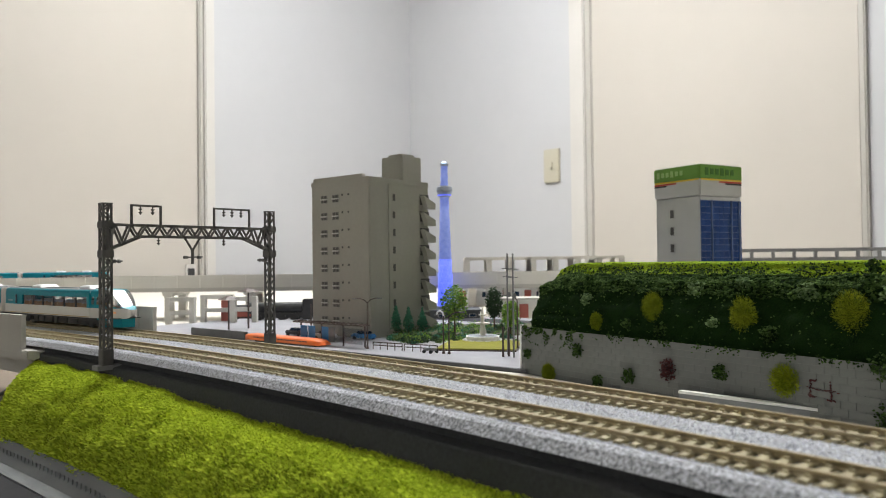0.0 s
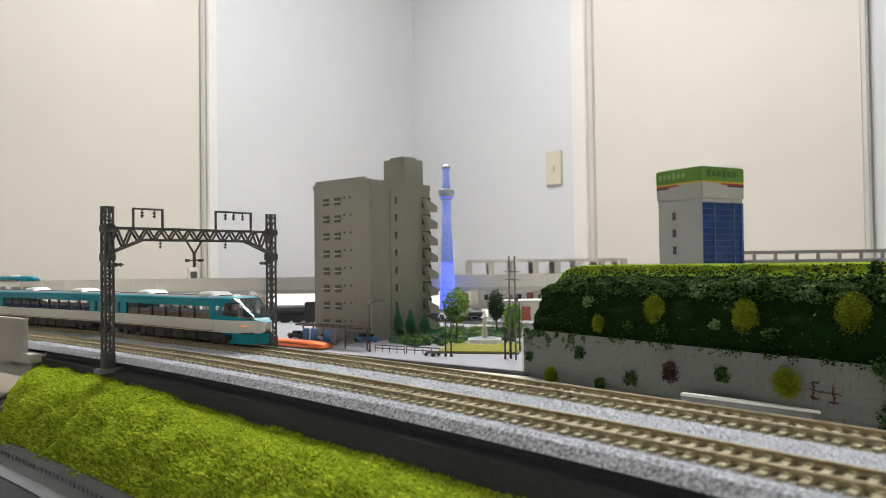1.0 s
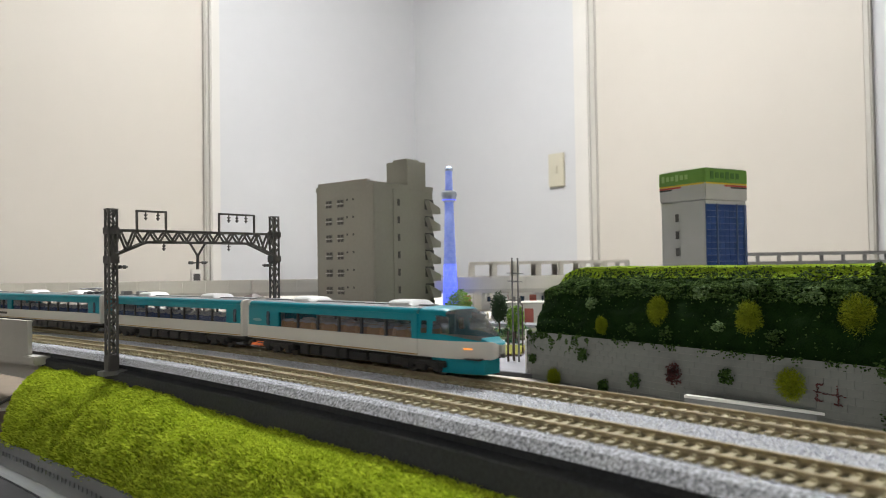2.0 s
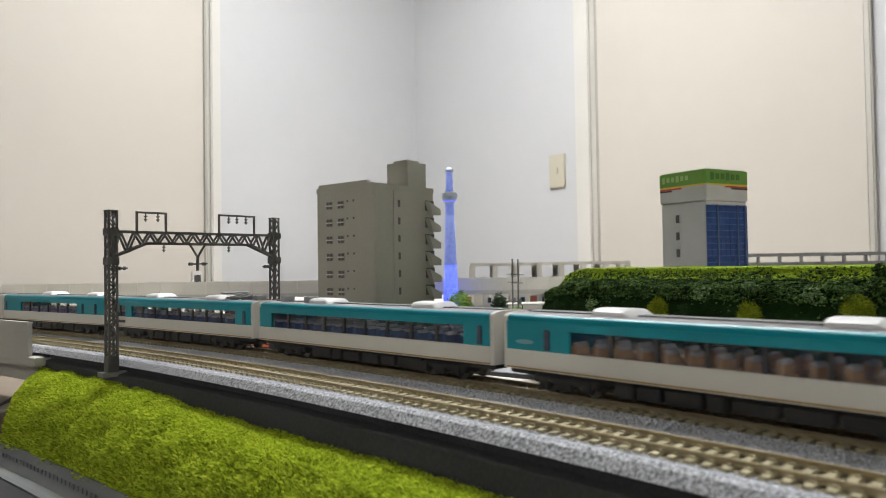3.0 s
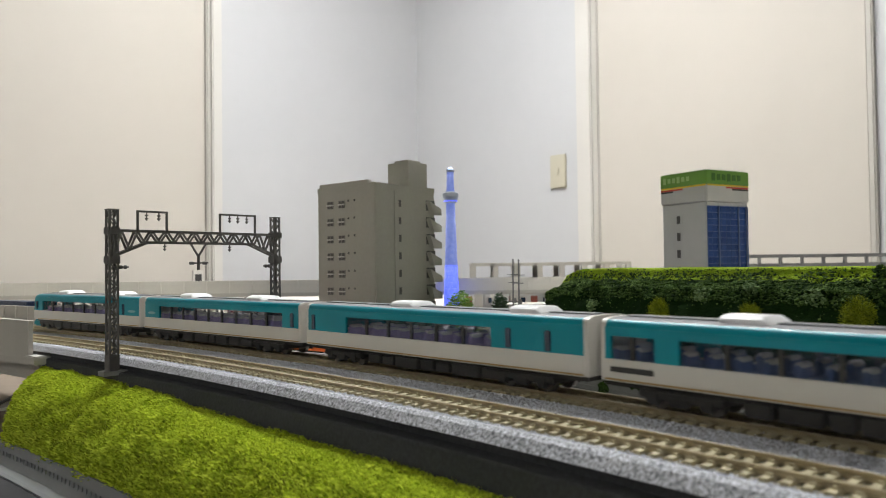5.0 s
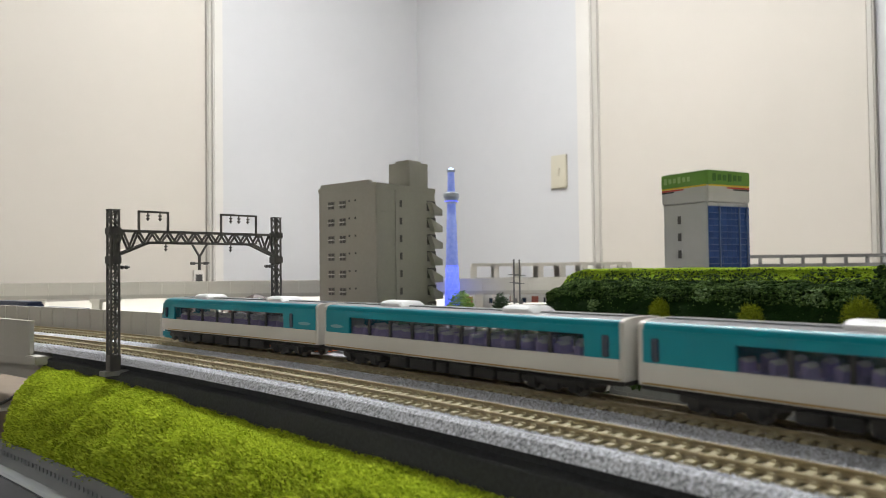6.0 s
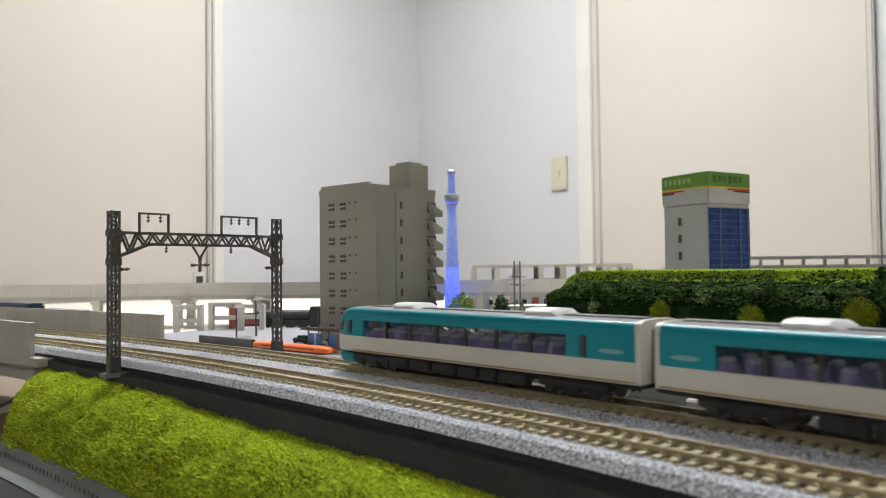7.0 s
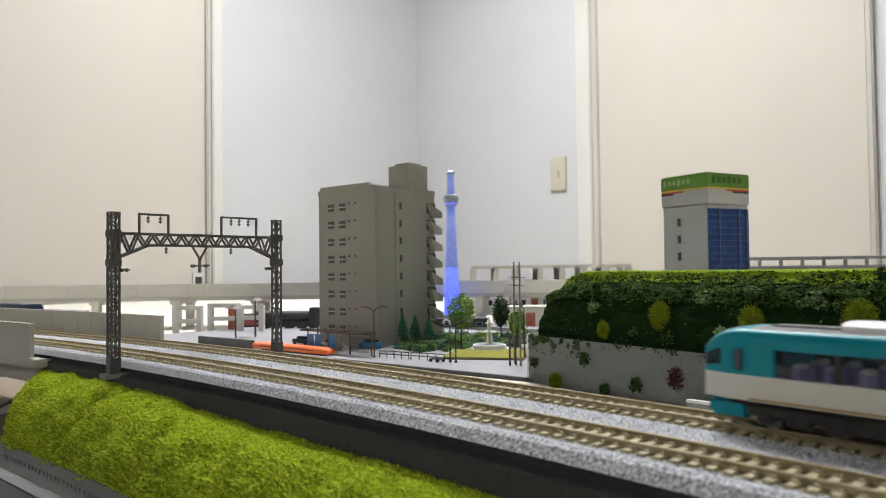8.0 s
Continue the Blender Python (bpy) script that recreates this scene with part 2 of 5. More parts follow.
def light_switch():
    p = WALL_C + D_RIGHT * 0.760
    m = Matrix.Translation((p.x, p.y, 0.427)) @ Matrix.Rotation(-R45, 4, "Z")
    t = thing("light_switch", m, "ivory plastic light switch plate on the white wall", "light switch")
    part_box("plate", (0, -0.005, 0), (0.070, 0.010, 0.122), M_SWITCH, t, 0.003)
    part_box("rocker", (0, -0.012, 0.0), (0.014, 0.006, 0.024), M_SWITCH, t, 0.002)


def wall_outlet():
    p = WALL_C + D_LEFT * 1.028 + D_RIGHT * 0.020
    m = Matrix.Translation((p.x, p.y, 0.062)) @ Matrix.Rotation(R45, 4, "Z")
    t = thing("wall_outlet", m, "small dark socket on a pale plate low on the panel", "wall outlet")
    part_box("plate", (0, -0.004, 0), (0.036, 0.008, 0.046), M_JAMB, t, 0.002)
    part_box("socket", (0, -0.010, -0.004), (0.022, 0.006, 0.028), M_DARK, t, 0.001)


light_switch()
wall_outlet()


# ---- ceiling lights ----
def ceiling_light(along, across, glow):
    p = WALL_C + D_RIGHT * along + D_LEFT * across
    m = Matrix.Translation((p.x, p.y, CEIL_Z)) @ Matrix.Rotation(-R45, 4, "Z")
    t = thing("ceiling_light", m, "white ceiling light with a long glowing diffuser", "ceiling light", "ceiling lights of the room")
    part_box("frame", (0, 0, -0.02), (1.26, 0.30, 0.04), M_PLASTIC_WHITE, t, 0.005)
    part_box("diffuser", (0, 0, -0.052), (1.22, 0.26, 0.024), glow, t, 0.006, label="glowing white diffuser")


ceiling_light(1.29, 1.13, M_LAMP)
ceiling_light(4.60, 4.50, M_LAMP_DIM)


# ---- table ----
def layout_table():
    p = WALL_C + D_RIGHT * 1.75 + D_LEFT * 1.75
    m = Matrix.Translation((p.x, p.y, 0)) @ Matrix.Rotation(-R45, 4, "Z")
    t = thing("layout_table", m, "large pale board table that carries the model railway", "table")
    part_box("tabletop", (0, 0, -0.015), (3.38, 3.38, 0.03), M_TABLE, t, 0.003)
    for x in (-1.6, 0, 1.6):
        for y in (-1.6, 1.6):
            part_box("leg", (x, y, (FLOOR_Z - 0.03) / 2), (0.06, 0.06, -FLOOR_Z - 0.03), M_JAMB, t, 0.004)


layout_table()


# ---- track ----
def track_bed():
    t = thing("track_bed", Matrix(), "grey speckled ballast bed of the double model track", "track bed")
    z1, z0 = RAIL_Z - 0.0020, RAIL_Z - 0.0053
    for name, c in (("near_bed", -0.0165), ("far_bed", 0.0165)):
        n = c - 0.0125
        f = c + 0.0125
        sweep("ballast", [(n - 0.0012, z0), (f + 0.0012 if c > 0 else 0.0002, z0), (f - 0.0026 if c > 0 else 0.0002, z1), (n + 0.0022 if c < 0 else -0.0002, z1), (n + 0.0008 if c < 0 else -0.0002, z1 - 0.0007)],
              -1.25, 1.1, 0.01, M_BALLAST, t)
        sweep("track_floor", [(c - 0.0083, z1 - 0.0004), (c + 0.0083, z1 - 0.0004), (c + 0.0080, z1 + 0.00012), (c - 0.0080, z1 + 0.00012)], -1.25, 1.1, 0.01, M_TRACK_BROWN, t, "brown floor between the sleepers")
    # the lighter, looser grain between and beside the sleepers
    random.seed(4)
    verts, faces = [], []
    for i in range(26000):
        s = random.uniform(-0.24, 0.24)
        o = random.choice((random.uniform(-0.0258, 0.0258), random.uniform(-0.009, 0.009), random.uniform(-0.0258, -0.0235)))
        z = z1
        r = random.uniform(0.00018, 0.00045)
        x, y, _ = track(s, o)
        k = len(verts)
        q = random.uniform(0, 6.28)
        for j in range(3):
            verts.append((x + r * math.cos(q + 2.1 * j), y + r * math.sin(q + 2.1 * j), z - 0.0001))
        verts.append((x + random.uniform(-r, r) * 0.4, y + random.uniform(-r, r) * 0.4, z + r * 0.8))
        faces += [(k, k + 1, k + 3), (k + 1, k + 2, k + 3), (k + 2, k, k + 3)]
    g = soup("loose_grain", verts, faces, M_BALLAST_IN, t)
    tagged(g, "pale loose ballast grain", kind="stuff")
    # foam strip, undercut below the ballast, with a narrow ledge and a sloping face
    sweep("black_base", [(-0.0336, 0.0300), (0.0300, 0.0300), (0.0290, z0), (-0.0280, z0), (-0.0278, 0.0420), (-0.0316, 0.0413), (-0.0320, 0.0408)], VIADUCT_END + 0.004, 1.1, 0.01, M_BLACK_BED, t, "matt black foam strip under the ballast")
    return t


def rails(bed):
    for c in (-0.0165, 0.0165):
        for g in (-0.0045, 0.0045):
            o = c + g
            prof = [(o - 0.0008, RAIL_Z - 0.0014), (o + 0.0008, RAIL_Z - 0.0014), (o + 0.0007, RAIL_Z - 0.0012), (o + 0.0003, RAIL_Z - 0.0010),
                    (o + 0.0003, RAIL_Z - 0.0006), (o + 0.00045, RAIL_Z - 0.0004), (o + 0.00045, RAIL_Z), (o - 0.00045, RAIL_Z),
                    (o - 0.00045, RAIL_Z - 0.0004), (o - 0.0003, RAIL_Z - 0.0006), (o - 0.0003, RAIL_Z - 0.0010), (o - 0.0007, RAIL_Z - 0.0012)]
            sweep("rail", prof, -1.25, 1.1, 0.008, M_RAIL, bed, "tarnished nickel rail")


def sleeper_mesh():
    bm = bmesh.new()
    box(bm, (0, 0, -0.0004), (0.0017, 0.0163, 0.0012))
    for y in (-0.0045, 0.0045):
        for d in (-0.0012, 0.0012):
            box(bm, (0, y + d, 0.0004), (0.0011, 0.0006, 0.0005))
    return mesh_of("sleeper", bm, M_SLEEPER)


def sleepers(bed):
    me = sleeper_mesh()
    z = RAIL_Z - 0.0014
    pitch = 0.0040
    for c in (-0.0165, 0.0165):
        for i in range(-40, 85):          # the stretch before the camera
            ob = new("sleeper", me)
            ob.matrix_basis = on_track(i * pitch * 0.96 - 0.09, c, z)
            ob.parent = bed
    rest = bmesh.new()
    for c in (-0.0165, 0.0165):
        for i in list(range(-300, -40)) + list(range(85, 290)):
            m = on_track(i * pitch * 0.96 - 0.09, c, z)
            bmesh.ops.create_cube(rest, size=1, matrix=m @ Matrix.Translation((0, 0, -0.0004)) @ Matrix.Diagonal((0.0017, 0.0163, 0.0012, 1)))
    ob = part("sleeper_run", rest, M_SLEEPER, bed)
    tagged(ob, "tan plastic sleepers", kind="stuff")


bed = track_bed()
rails(bed)
sleepers(bed)


# ---- viaduct that carries the track out of the bank ----
def viaduct():
    t = thing("viaduct", Matrix(), "pale grey plastic viaduct with parapets and piers", "viaduct")
    end = VIADUCT_END
    sweep("deck", [(-0.0375, 0.0385), (0.0375, 0.0385), (0.0375, 0.0422), (-0.0375, 0.0422)], -1.25, end, 0.02, M_CONCRETE, t)
    for o in (-0.024, 0.024):
        sweep("girder", [(o - 0.006, 0.029), (o + 0.006, 0.029), (o + 0.006, 0.0385), (o - 0.006, 0.0385)], -1.25, end - 0.006, 0.02, M_CONCRETE, t)
    pitch = 0.0168
    bm = bmesh.new()
    box(bm, (0, 0, 0), (pitch - 0.0003, 0.0022, 0.0190))
    box(bm, (0, 0, 0.0099), (pitch - 0.0001, 0.0028, 0.0008))
    me = mesh_of("parapet_panel", bm, M_CONCRETE)
    for o in (-0.0365, 0.0365):
        for i in range(58):
            ob = new("parapet_panel", me)
            ob.matrix_basis = on_track(end - pitch * (i + 0.5), o, 0.0513)
            ob.parent = t
    # end sill and piers
    for o in (-0.036, 0.036):
        m = on_track(end + 0.004, o, 0.0415)
        ob = part_box("end_sill", (0, 0, 0), (0.014, 0.006, 0.0045), M_CONCRETE, t, 0.0005)
        ob.matrix_basis = m
    for s in (-0.335, -0.57, -0.80, -1.05):
        bm = bmesh.new()
        box(bm, (0, 0, 0.0265), (0.016, 0.066, 0.006), bevel=0.001)
        box(bm, (0, -0.021, 0.0125), (0.011, 0.014, 0.025), bevel=0.0015)
        box(bm, (0, 0.021, 0.0125), (0.011, 0.014, 0.025), bevel=0.0015)
        box(bm, (0, 0, 0.0015), (0.022, 0.066, 0.003), bevel=0.0005)
        ob = part("pier", bm, M_CONCRETE, t)
        ob.matrix_basis = on_track(s, 0, 0)
    return t


viaduct()


# ---- grass bank ----
def bank_point(s, v):
    """v runs from the top of the bank (0) to its foot (1)."""
    o = -0.0310 - 0.0290 * (1 - (1 - v) ** 1.25) - 0.0015 * math.sin(v * math.pi)
    z = 0.0335 - 0.0115 * v - 0.0175 * max(0.0, (v - 0.35) / 0.65) ** 1.3 + 0.0010 * math.sin(v * math.pi)
    x, y, _ = track(s, o)
    n = noise.noise(Vector((s * 30, v * 3, 0))) * 0.0013 + noise.noise(Vector((s * 90, v * 9, 3))) * 0.0008
    dip = -0.0016 * math.exp(-((s + 0.128 + v * 0.018) / 0.003) ** 2)
    rise = min(1.0, max(0.0, (-0.03 - s) / 0.12))
    dip += 0.0034 * rise * rise * (3 - 2 * rise) * (1 - v) ** 1.5
    return x, y, z + n * min(1.0, v * 3.5) + dip


def grass_bank():
    t = thing("grass_bank", Matrix(), "bright yellow-green static grass bank beside the track", "grass bank")
    s0, s1, n, k = -0.224, 1.05, 220, 16
    verts, faces = [], []
    for i in range(n):
        for j in range(k):
            v = j / (k - 1)
            verts.append(bank_point(s0 + 0.026 * v + (s1 - s0 - 0.026 * v) * i / (n - 1), v))
    for i in range(n - 1):
        for j in range(k - 1):
            a = i * k + j
            faces.append((a, a + 1, a + k + 1, a + k))
    base = len(verts)
    # closed end at the viaduct and a foot under it
    for j in range(k):
        x, y, z = bank_point(s0 + 0.026 * j / (k - 1), j / (k - 1))
        verts.append((x - 0.010 * math.cos(TH), y - 0.010 * math.sin(TH), max(0.0, z - 0.030)))
    for j in range(k - 1):
        faces.append((j + 1, j, base + j, base + j + 1))
    soup("turf_mat", verts, faces, M_GRASS_SOIL, t, smooth=True)
    rng = random.Random(7)
    verts, faces = [], []
    for i in range(200000):
        v = rng.random() * 1.0
        s = s0 + 0.026 * v - 0.003 + (rng.random() ** 1.25) * 0.36
        x, y, z = bank_point(s, v)
        if s < s0 + 0.026 * v:
            z -= 0.002
        h = rng.uniform(0.0012, 0.0034) * (0.75 + 0.5 * noise.noise(Vector((s * 60, v * 5, 8))))
        a = rng.uniform(0, 6.283)
        w = rng.uniform(0.00006, 0.00013)
        lean = rng.uniform(0.1, 1.15)
        b = rng.uniform(0, 6.283)
        dx, dy = math.cos(a) * w, math.sin(a) * w
        lx, ly = math.cos(b) * h * lean, math.sin(b) * h * lean
        q = len(verts)
        verts += [(x - dx, y - dy, z - 0.0003), (x + dx, y + dy, z - 0.0003),
                  (x + lx * 0.4 + dx * 0.7, y + ly * 0.4 + dy * 0.7, z + h * 0.6), (x + lx, y + ly, z + h * max(0.35, 1 - 0.4 * lean))]
        faces += [(q, q + 1, q + 2), (q + 0, q + 2, q + 3)]
    g = soup("grass", verts, faces, M_GRASS, t)
    tagged(g, "short bright green grass fibres", kind="stuff")
    # rear slope of the bank, hidden behind the track
    sweep("core", [(-0.031, 0.0), (0.060, 0.0), (0.031, 0.0300), (-0.031, 0.0300)], VIADUCT_END + 0.006, 1.05, 0.02, M_BLACK_BED, t, "black foam core")


grass_bank()


def kerb_strip():
    t = thing("kerb_strip", Matrix(), "grey plastic kerb channel along the foot of the bank", "kerb")
    sweep("kerb", [(-0.0715, 0), (-0.0590, 0), (-0.0590, 0.0085), (-0.0606, 0.0085), (-0.0668, 0.0014), (-0.0715, 0.0010)], -0.205, 1.05, 0.01, M_CURB, t)
    sweep("lip", [(-0.0735, 0), (-0.0718, 0), (-0.0718, 0.0022), (-0.0735, 0.0018)], -0.205, 1.05, 0.01, M_CURB, t)
    pitch = 0.0042
    bm = box(bmesh.new(), (0, 0, 0), (0.0004, 0.0005, 0.0032))
    me = mesh_of("rib", bm, M_CURB)
    for i in range(60):
        ob = new("rib", me)
        ob.matrix_basis = on_track(-0.20 + i * pitch, -0.0642, 0.0046)
        ob.parent = t


kerb_strip()
ob = sweep("road", [(-0.135, 0.0004), (-0.0735, 0.0004), (-0.0735, 0.0012), (-0.135, 0.0012)], -0.40, 0.35, 0.01, M_ROAD)
tagged(ob, "dark grey model road at the foot of the bank", "road", kind="structure")


# ---- overhead line gantry ----
def lattice_post(name, parent, x, y, z0, z1, w):
    bm = bmesh.new()
    for a in (-1, 1):
        for b in (-1, 1):
            bar(bm, (x + a * w / 2, y + b * w / 2, z0), (x + a * w / 2, y + b * w / 2, z1), w * 0.24)
    n = int((z1 - z0) / (w * 0.95))
    for i in range(n):
        za, zb = z0 + (z1 - z0) * i / n, z0 + (z1 - z0) * (i + 1) / n
        g = 1 if i % 2 else -1
        for e in (-1, 1):
            bar(bm, (x + g * w / 2, y + e * w / 2, za), (x - g * w / 2, y + e * w / 2, zb), w * 0.16)
            bar(bm, (x + e * w / 2, y + g * w / 2, za), (x + e * w / 2, y - g * w / 2, zb), w * 0.16)
    box(bm, (x, y, z1), (w * 1.3, w * 1.3, w * 0.14))
    return part(name, bm, M_GANTRY, parent)


def insulator(name, parent, x, y, z, down=True, long=0.006):
    bm = bmesh.new()
    sgn = -1 if down else 1
    rod(bm, (x, y, z), (x, y, z + sgn * long), 0.00035, n=6)
    for k in range(2):
        rod(bm, (x, y, z + sgn * long * (0.35 + 0.35 * k)), (x, y, z + sgn * long * (0.52 + 0.35 * k)), 0.0010, 0.0006, n=8)
    return part(name, bm, M_GANTRY, parent)


M_POLE_G = material("foot_grey", (0.22, 0.22, 0.22), 0.5)
GANTRY_S = -0.1453


def gantry():
    """Local x along the track, local y across it."""
    t = thing("line_gantry", on_track(GANTRY_S, 0.0, 0.0), "dark grey lattice gantry for overhead wires across the track", "gantry")
    yl, yr, top = -0.0336, 0.0541, 0.1146
    w = 0.0036
    lattice_post("post", t, 0, yl, 0.049, top, w)
    lattice_post("post", t, 0, yr, 0.049, top, w * 0.92)
    for y in (yl, yr):
        part_box("foot", (0, y, 0.0455), (w * 1.35, w * 1.35, 0.008), M_GANTRY, t, 0.0003)
    part_box("base_plate", (0, (yl + yr) / 2, 0.0414), (0.006, yr - yl + 0.010, 0.0020), M_POLE_G, t)
    # lattice beam
    zt, zb = 0.1052, 0.1000
    bm = bmesh.new()
    for e in (-1, 1):
        x = e * 0.0016
        bar(bm, (x, yl, zt), (x, yr, zt), 0.0011)
        bar(bm, (x, yl + 0.016, zb), (x, yr - 0.016, zb), 0.0011)
        bar(bm, (x, yl, zb - 0.0065), (x, yl + 0.016, zb), 0.0011)
        bar(bm, (x, yr, zb - 0.0065), (x, yr - 0.016, zb), 0.0011)
        bar(bm, (x, yl, zb - 0.0065), (x, yl, zt), 0.0011)
        n = 24
        for i in range(n):
            a, b = yl + (yr - yl) * i / n, yl + (yr - yl) * (i + 1) / n
            za, zc = (zt, zb) if i % 2 else (zb, zt)

            def low(y):
                d = min(y - yl, yr - y)
                return zb - 0.0065 * max(0, 1 - d / 0.016)
            pa = (x, a, zt if i % 2 else low(a))
            pb = (x, b, low(b) if i % 2 else zt)
            bar(bm, pa, pb, 0.0008)
    part("beam", bm, M_GANTRY, t)
    for y in (yl, yr):
        part_box("collar", (0, y, zt - 0.0002), (w * 1.5, w * 1.5, 0.0032), M_GANTRY, t, 0.0003)
        part_box("collar", (0, y, zb - 0.0080), (w * 1.5, w * 1.5, 0.0036), M_GANTRY, t, 0.0003)
    # upper wire frames with their insulators
    for y0, y1, zz, hang in ((yl + 0.0119, yl + 0.0261, 0.1144, (0.3, 0.72)), (yl + 0.0545, yl + 0.0751, 0.1148, (0.27, 0.5, 0.76))):
        bm = bmesh.new()
        bar(bm, (0, y0, zt), (0, y0, zz), 0.0009)
        bar(bm, (0, y1, zt), (0, y1, zz), 0.0009)
        bar(bm, (0, y0 - 0.0004, zz), (0, y1 + 0.0004, zz), 0.0009)
        for y in (y0, y1):
            bar(bm, (0, y - 0.0012, zt), (0, y + 0.0012, zt), 0.0011)
        part("wire_frame", bm, M_GANTRY, t)
        for h in hang:
            insulator("insulator", t, 0, y0 + (y1 - y0) * h, zz, True, 0.0042)
    for y in (yl + 0.0250, yl + 0.0599):
        insulator("insulator", t, 0, y, zb, True, 0.0040)
    bm = bmesh.new()
    yc = yl + 0.0425
    bar(bm, (0, yc - 0.0042, zb), (0, yc, zb - 0.0065), 0.0008)
    bar(bm, (0, yc + 0.0042, zb), (0, yc, zb - 0.0065), 0.0008)
    bar(bm, (0, yc, zb - 0.0055), (0, yc, zb - 0.0130), 0.0011)
    bar(bm, (0, yc - 0.0045, zb - 0.0098), (0, yc + 0.0052, zb - 0.0095), 0.0008)
    for y in (-0.0036, 0.0034):
        rod(bm, (0, yc + y - 0.001, zb - 0.0097), (0, yc + y + 0.001, zb - 0.0097), 0.0008, n=8)
    part("centre_hanger", bm, M_GANTRY, t)
    for y, e in ((yl, 1), (yr, -1)):
        bm = bmesh.new()
        rod(bm, (0, y, zb - 0.0115), (0, y + e * 0.0075, zb - 0.0113), 0.0004, n=6)
        for k in (0.0035, 0.0055):
            rod(bm, (0, y + e * k, zb - 0.0114), (0, y + e * (k + 0.001), zb - 0.0114), 0.0009, n=8)
        part("arm", bm, M_GANTRY, t)


gantry()


# ---- train ----
CAR_L, CAR_W = 0.1385, 0.0193
Z_BOT, Z_BELT, Z_WTOP, Z_EDGE, Z_ROOF = 0.0064, 0.0122, 0.0183, 0.0206, 0.0230


def loft(stations, ring):
    """Rings of points (y, z) at each x, joined to a skin."""
    verts, faces = [], []
    k = len(ring(stations[0]))
    for x in stations:
        verts += [(x, y, z) for y, z in ring(x)]
    for i in range(len(stations) - 1):
        for j in range(k - 1):
            a = i * k + j
            faces.append((a, a + k, a + k + 1, a + 1))
    return verts, faces, k


def roof_ring(half, edge, top, n=9):
    """From one side over the roof to the other."""
    pts = []
    for i in range(n):
        a = math.pi * i / (n - 1)
        c, s = math.cos(a), math.sin(a)
        pts.append((half * math.copysign(abs(c) ** 0.45, c), edge + (top - edge) * abs(s) ** 0.62))
    return pts


def bogie(parent, x, lead=0.0):
    b = part_box("bogie", (x, 0, 0.0040), (0.0215, 0.0150, 0.0032), M_UNDER, parent, 0.0006)
    bm = bmesh.new()
    for y in (-0.0082, 0.0082):
        box(bm, (x, y, 0.0042), (0.0235, 0.0014, 0.0022), bevel=0.0004)
        for d in (-0.0075, 0.0075):
            box(bm, (x + d, y, 0.0033), (0.0042, 0.0020, 0.0038), bevel=0.0006)
        box(bm, (x, y, 0.0030), (0.0060, 0.0018, 0.0030), bevel=0.0006)
    part("side_frame", bm, M_UNDER, b)
    for d in (-0.0075, 0.0075):
        bm = bmesh.new()
        for y in (-0.0045, 0.0045):
            rod(bm, (x + d, y - 0.0009, 0.0029), (x + d, y + 0.0009, 0.0029), 0.0029, n=14)
        rod(bm, (x + d, -0.0055, 0.0029), (x + d, 0.0055, 0.0029), 0.0006)
        part("wheelset", bm, M_WHEEL, b)


def aircon(parent, x, length=0.0134, turned=False):
    """A boxy white unit: upright sides, arched top, sloped leading end."""
    w, z0 = 0.0060, Z_ROOF - 0.0022

    def ring(u):
        e = 1.0 if u < length / 2 - 0.0030 else (length / 2 - u) / 0.0030
        h = 0.0012 + 0.0030 * max(0.0, e) ** 0.6
        k = 1.0 if u > -length / 2 + 0.0003 else 0.95
        half = [(w * k, 0.0), (w * k, 0.58 * h), (w * k * 0.95, 0.76 * h), (w * k * 0.80, 0.90 * h), (w * k * 0.5, 0.97 * h), (0, h)]
        return [(y, z0 + z) for y, z in half] + [(-y, z0 + z) for y, z in reversed(half[:-1])]
    st = [-length / 2, -length / 2 + 0.0005] + [length / 2 - 0.0030 * v for v in (1.0, 0.8, 0.55, 0.3, 0.1, 0.0)]
    verts, faces, k = loft(st, ring)
    faces += [tuple(range(k)), tuple(reversed(range(len(verts) - k, len(verts))))]
    ob = soup("air_conditioner", [(x - a if turned else x + a, b, c) for a, b, c in verts], faces, M_AIRCON, parent, "white arched roof unit")
    part_box("intake", (x + (1 if turned else -1) * (length / 2 + 0.0002), 0, z0 + 0.0026), (0.0006, 0.0096, 0.0018), M_TRAIN_ROOF, ob, label="grey intake slats")
    return ob


def pantograph(parent, x):
    p = part_box("pantograph", (x, 0, Z_ROOF + 0.0008), (0.0110, 0.0080, 0.0008), M_TRAIN_ROOF, parent)
    bm = bmesh.new()
    for y in (-0.0028, 0.0028):
        rod(bm, (x - 0.0040, y, Z_ROOF + 0.0012), (x + 0.0045, y * 0.6, Z_ROOF + 0.0024), 0.0003, n=6)
        rod(bm, (x + 0.0045, y * 0.6, Z_ROOF + 0.0024), (x - 0.0045, y, Z_ROOF + 0.0031), 0.0003, n=6)
    for d in (-0.0012, 0.0012):
        rod(bm, (x - 0.0045 + d, -0.0065, Z_ROOF + 0.0032), (x - 0.0045 + d, 0.0065, Z_ROOF + 0.0032), 0.0004, n=6)
    part("collector_frame", bm, M_ROOF_BOX, p)
    for a in (-0.0045, 0.0045):
        for y in (-0.0032, 0.0032):
            part("insulator", rod(bmesh.new(), (x + a, y, Z_ROOF - 0.0005), (x + a, y, Z_ROOF + 0.0009), 0.0007), M_AIRCON, p)


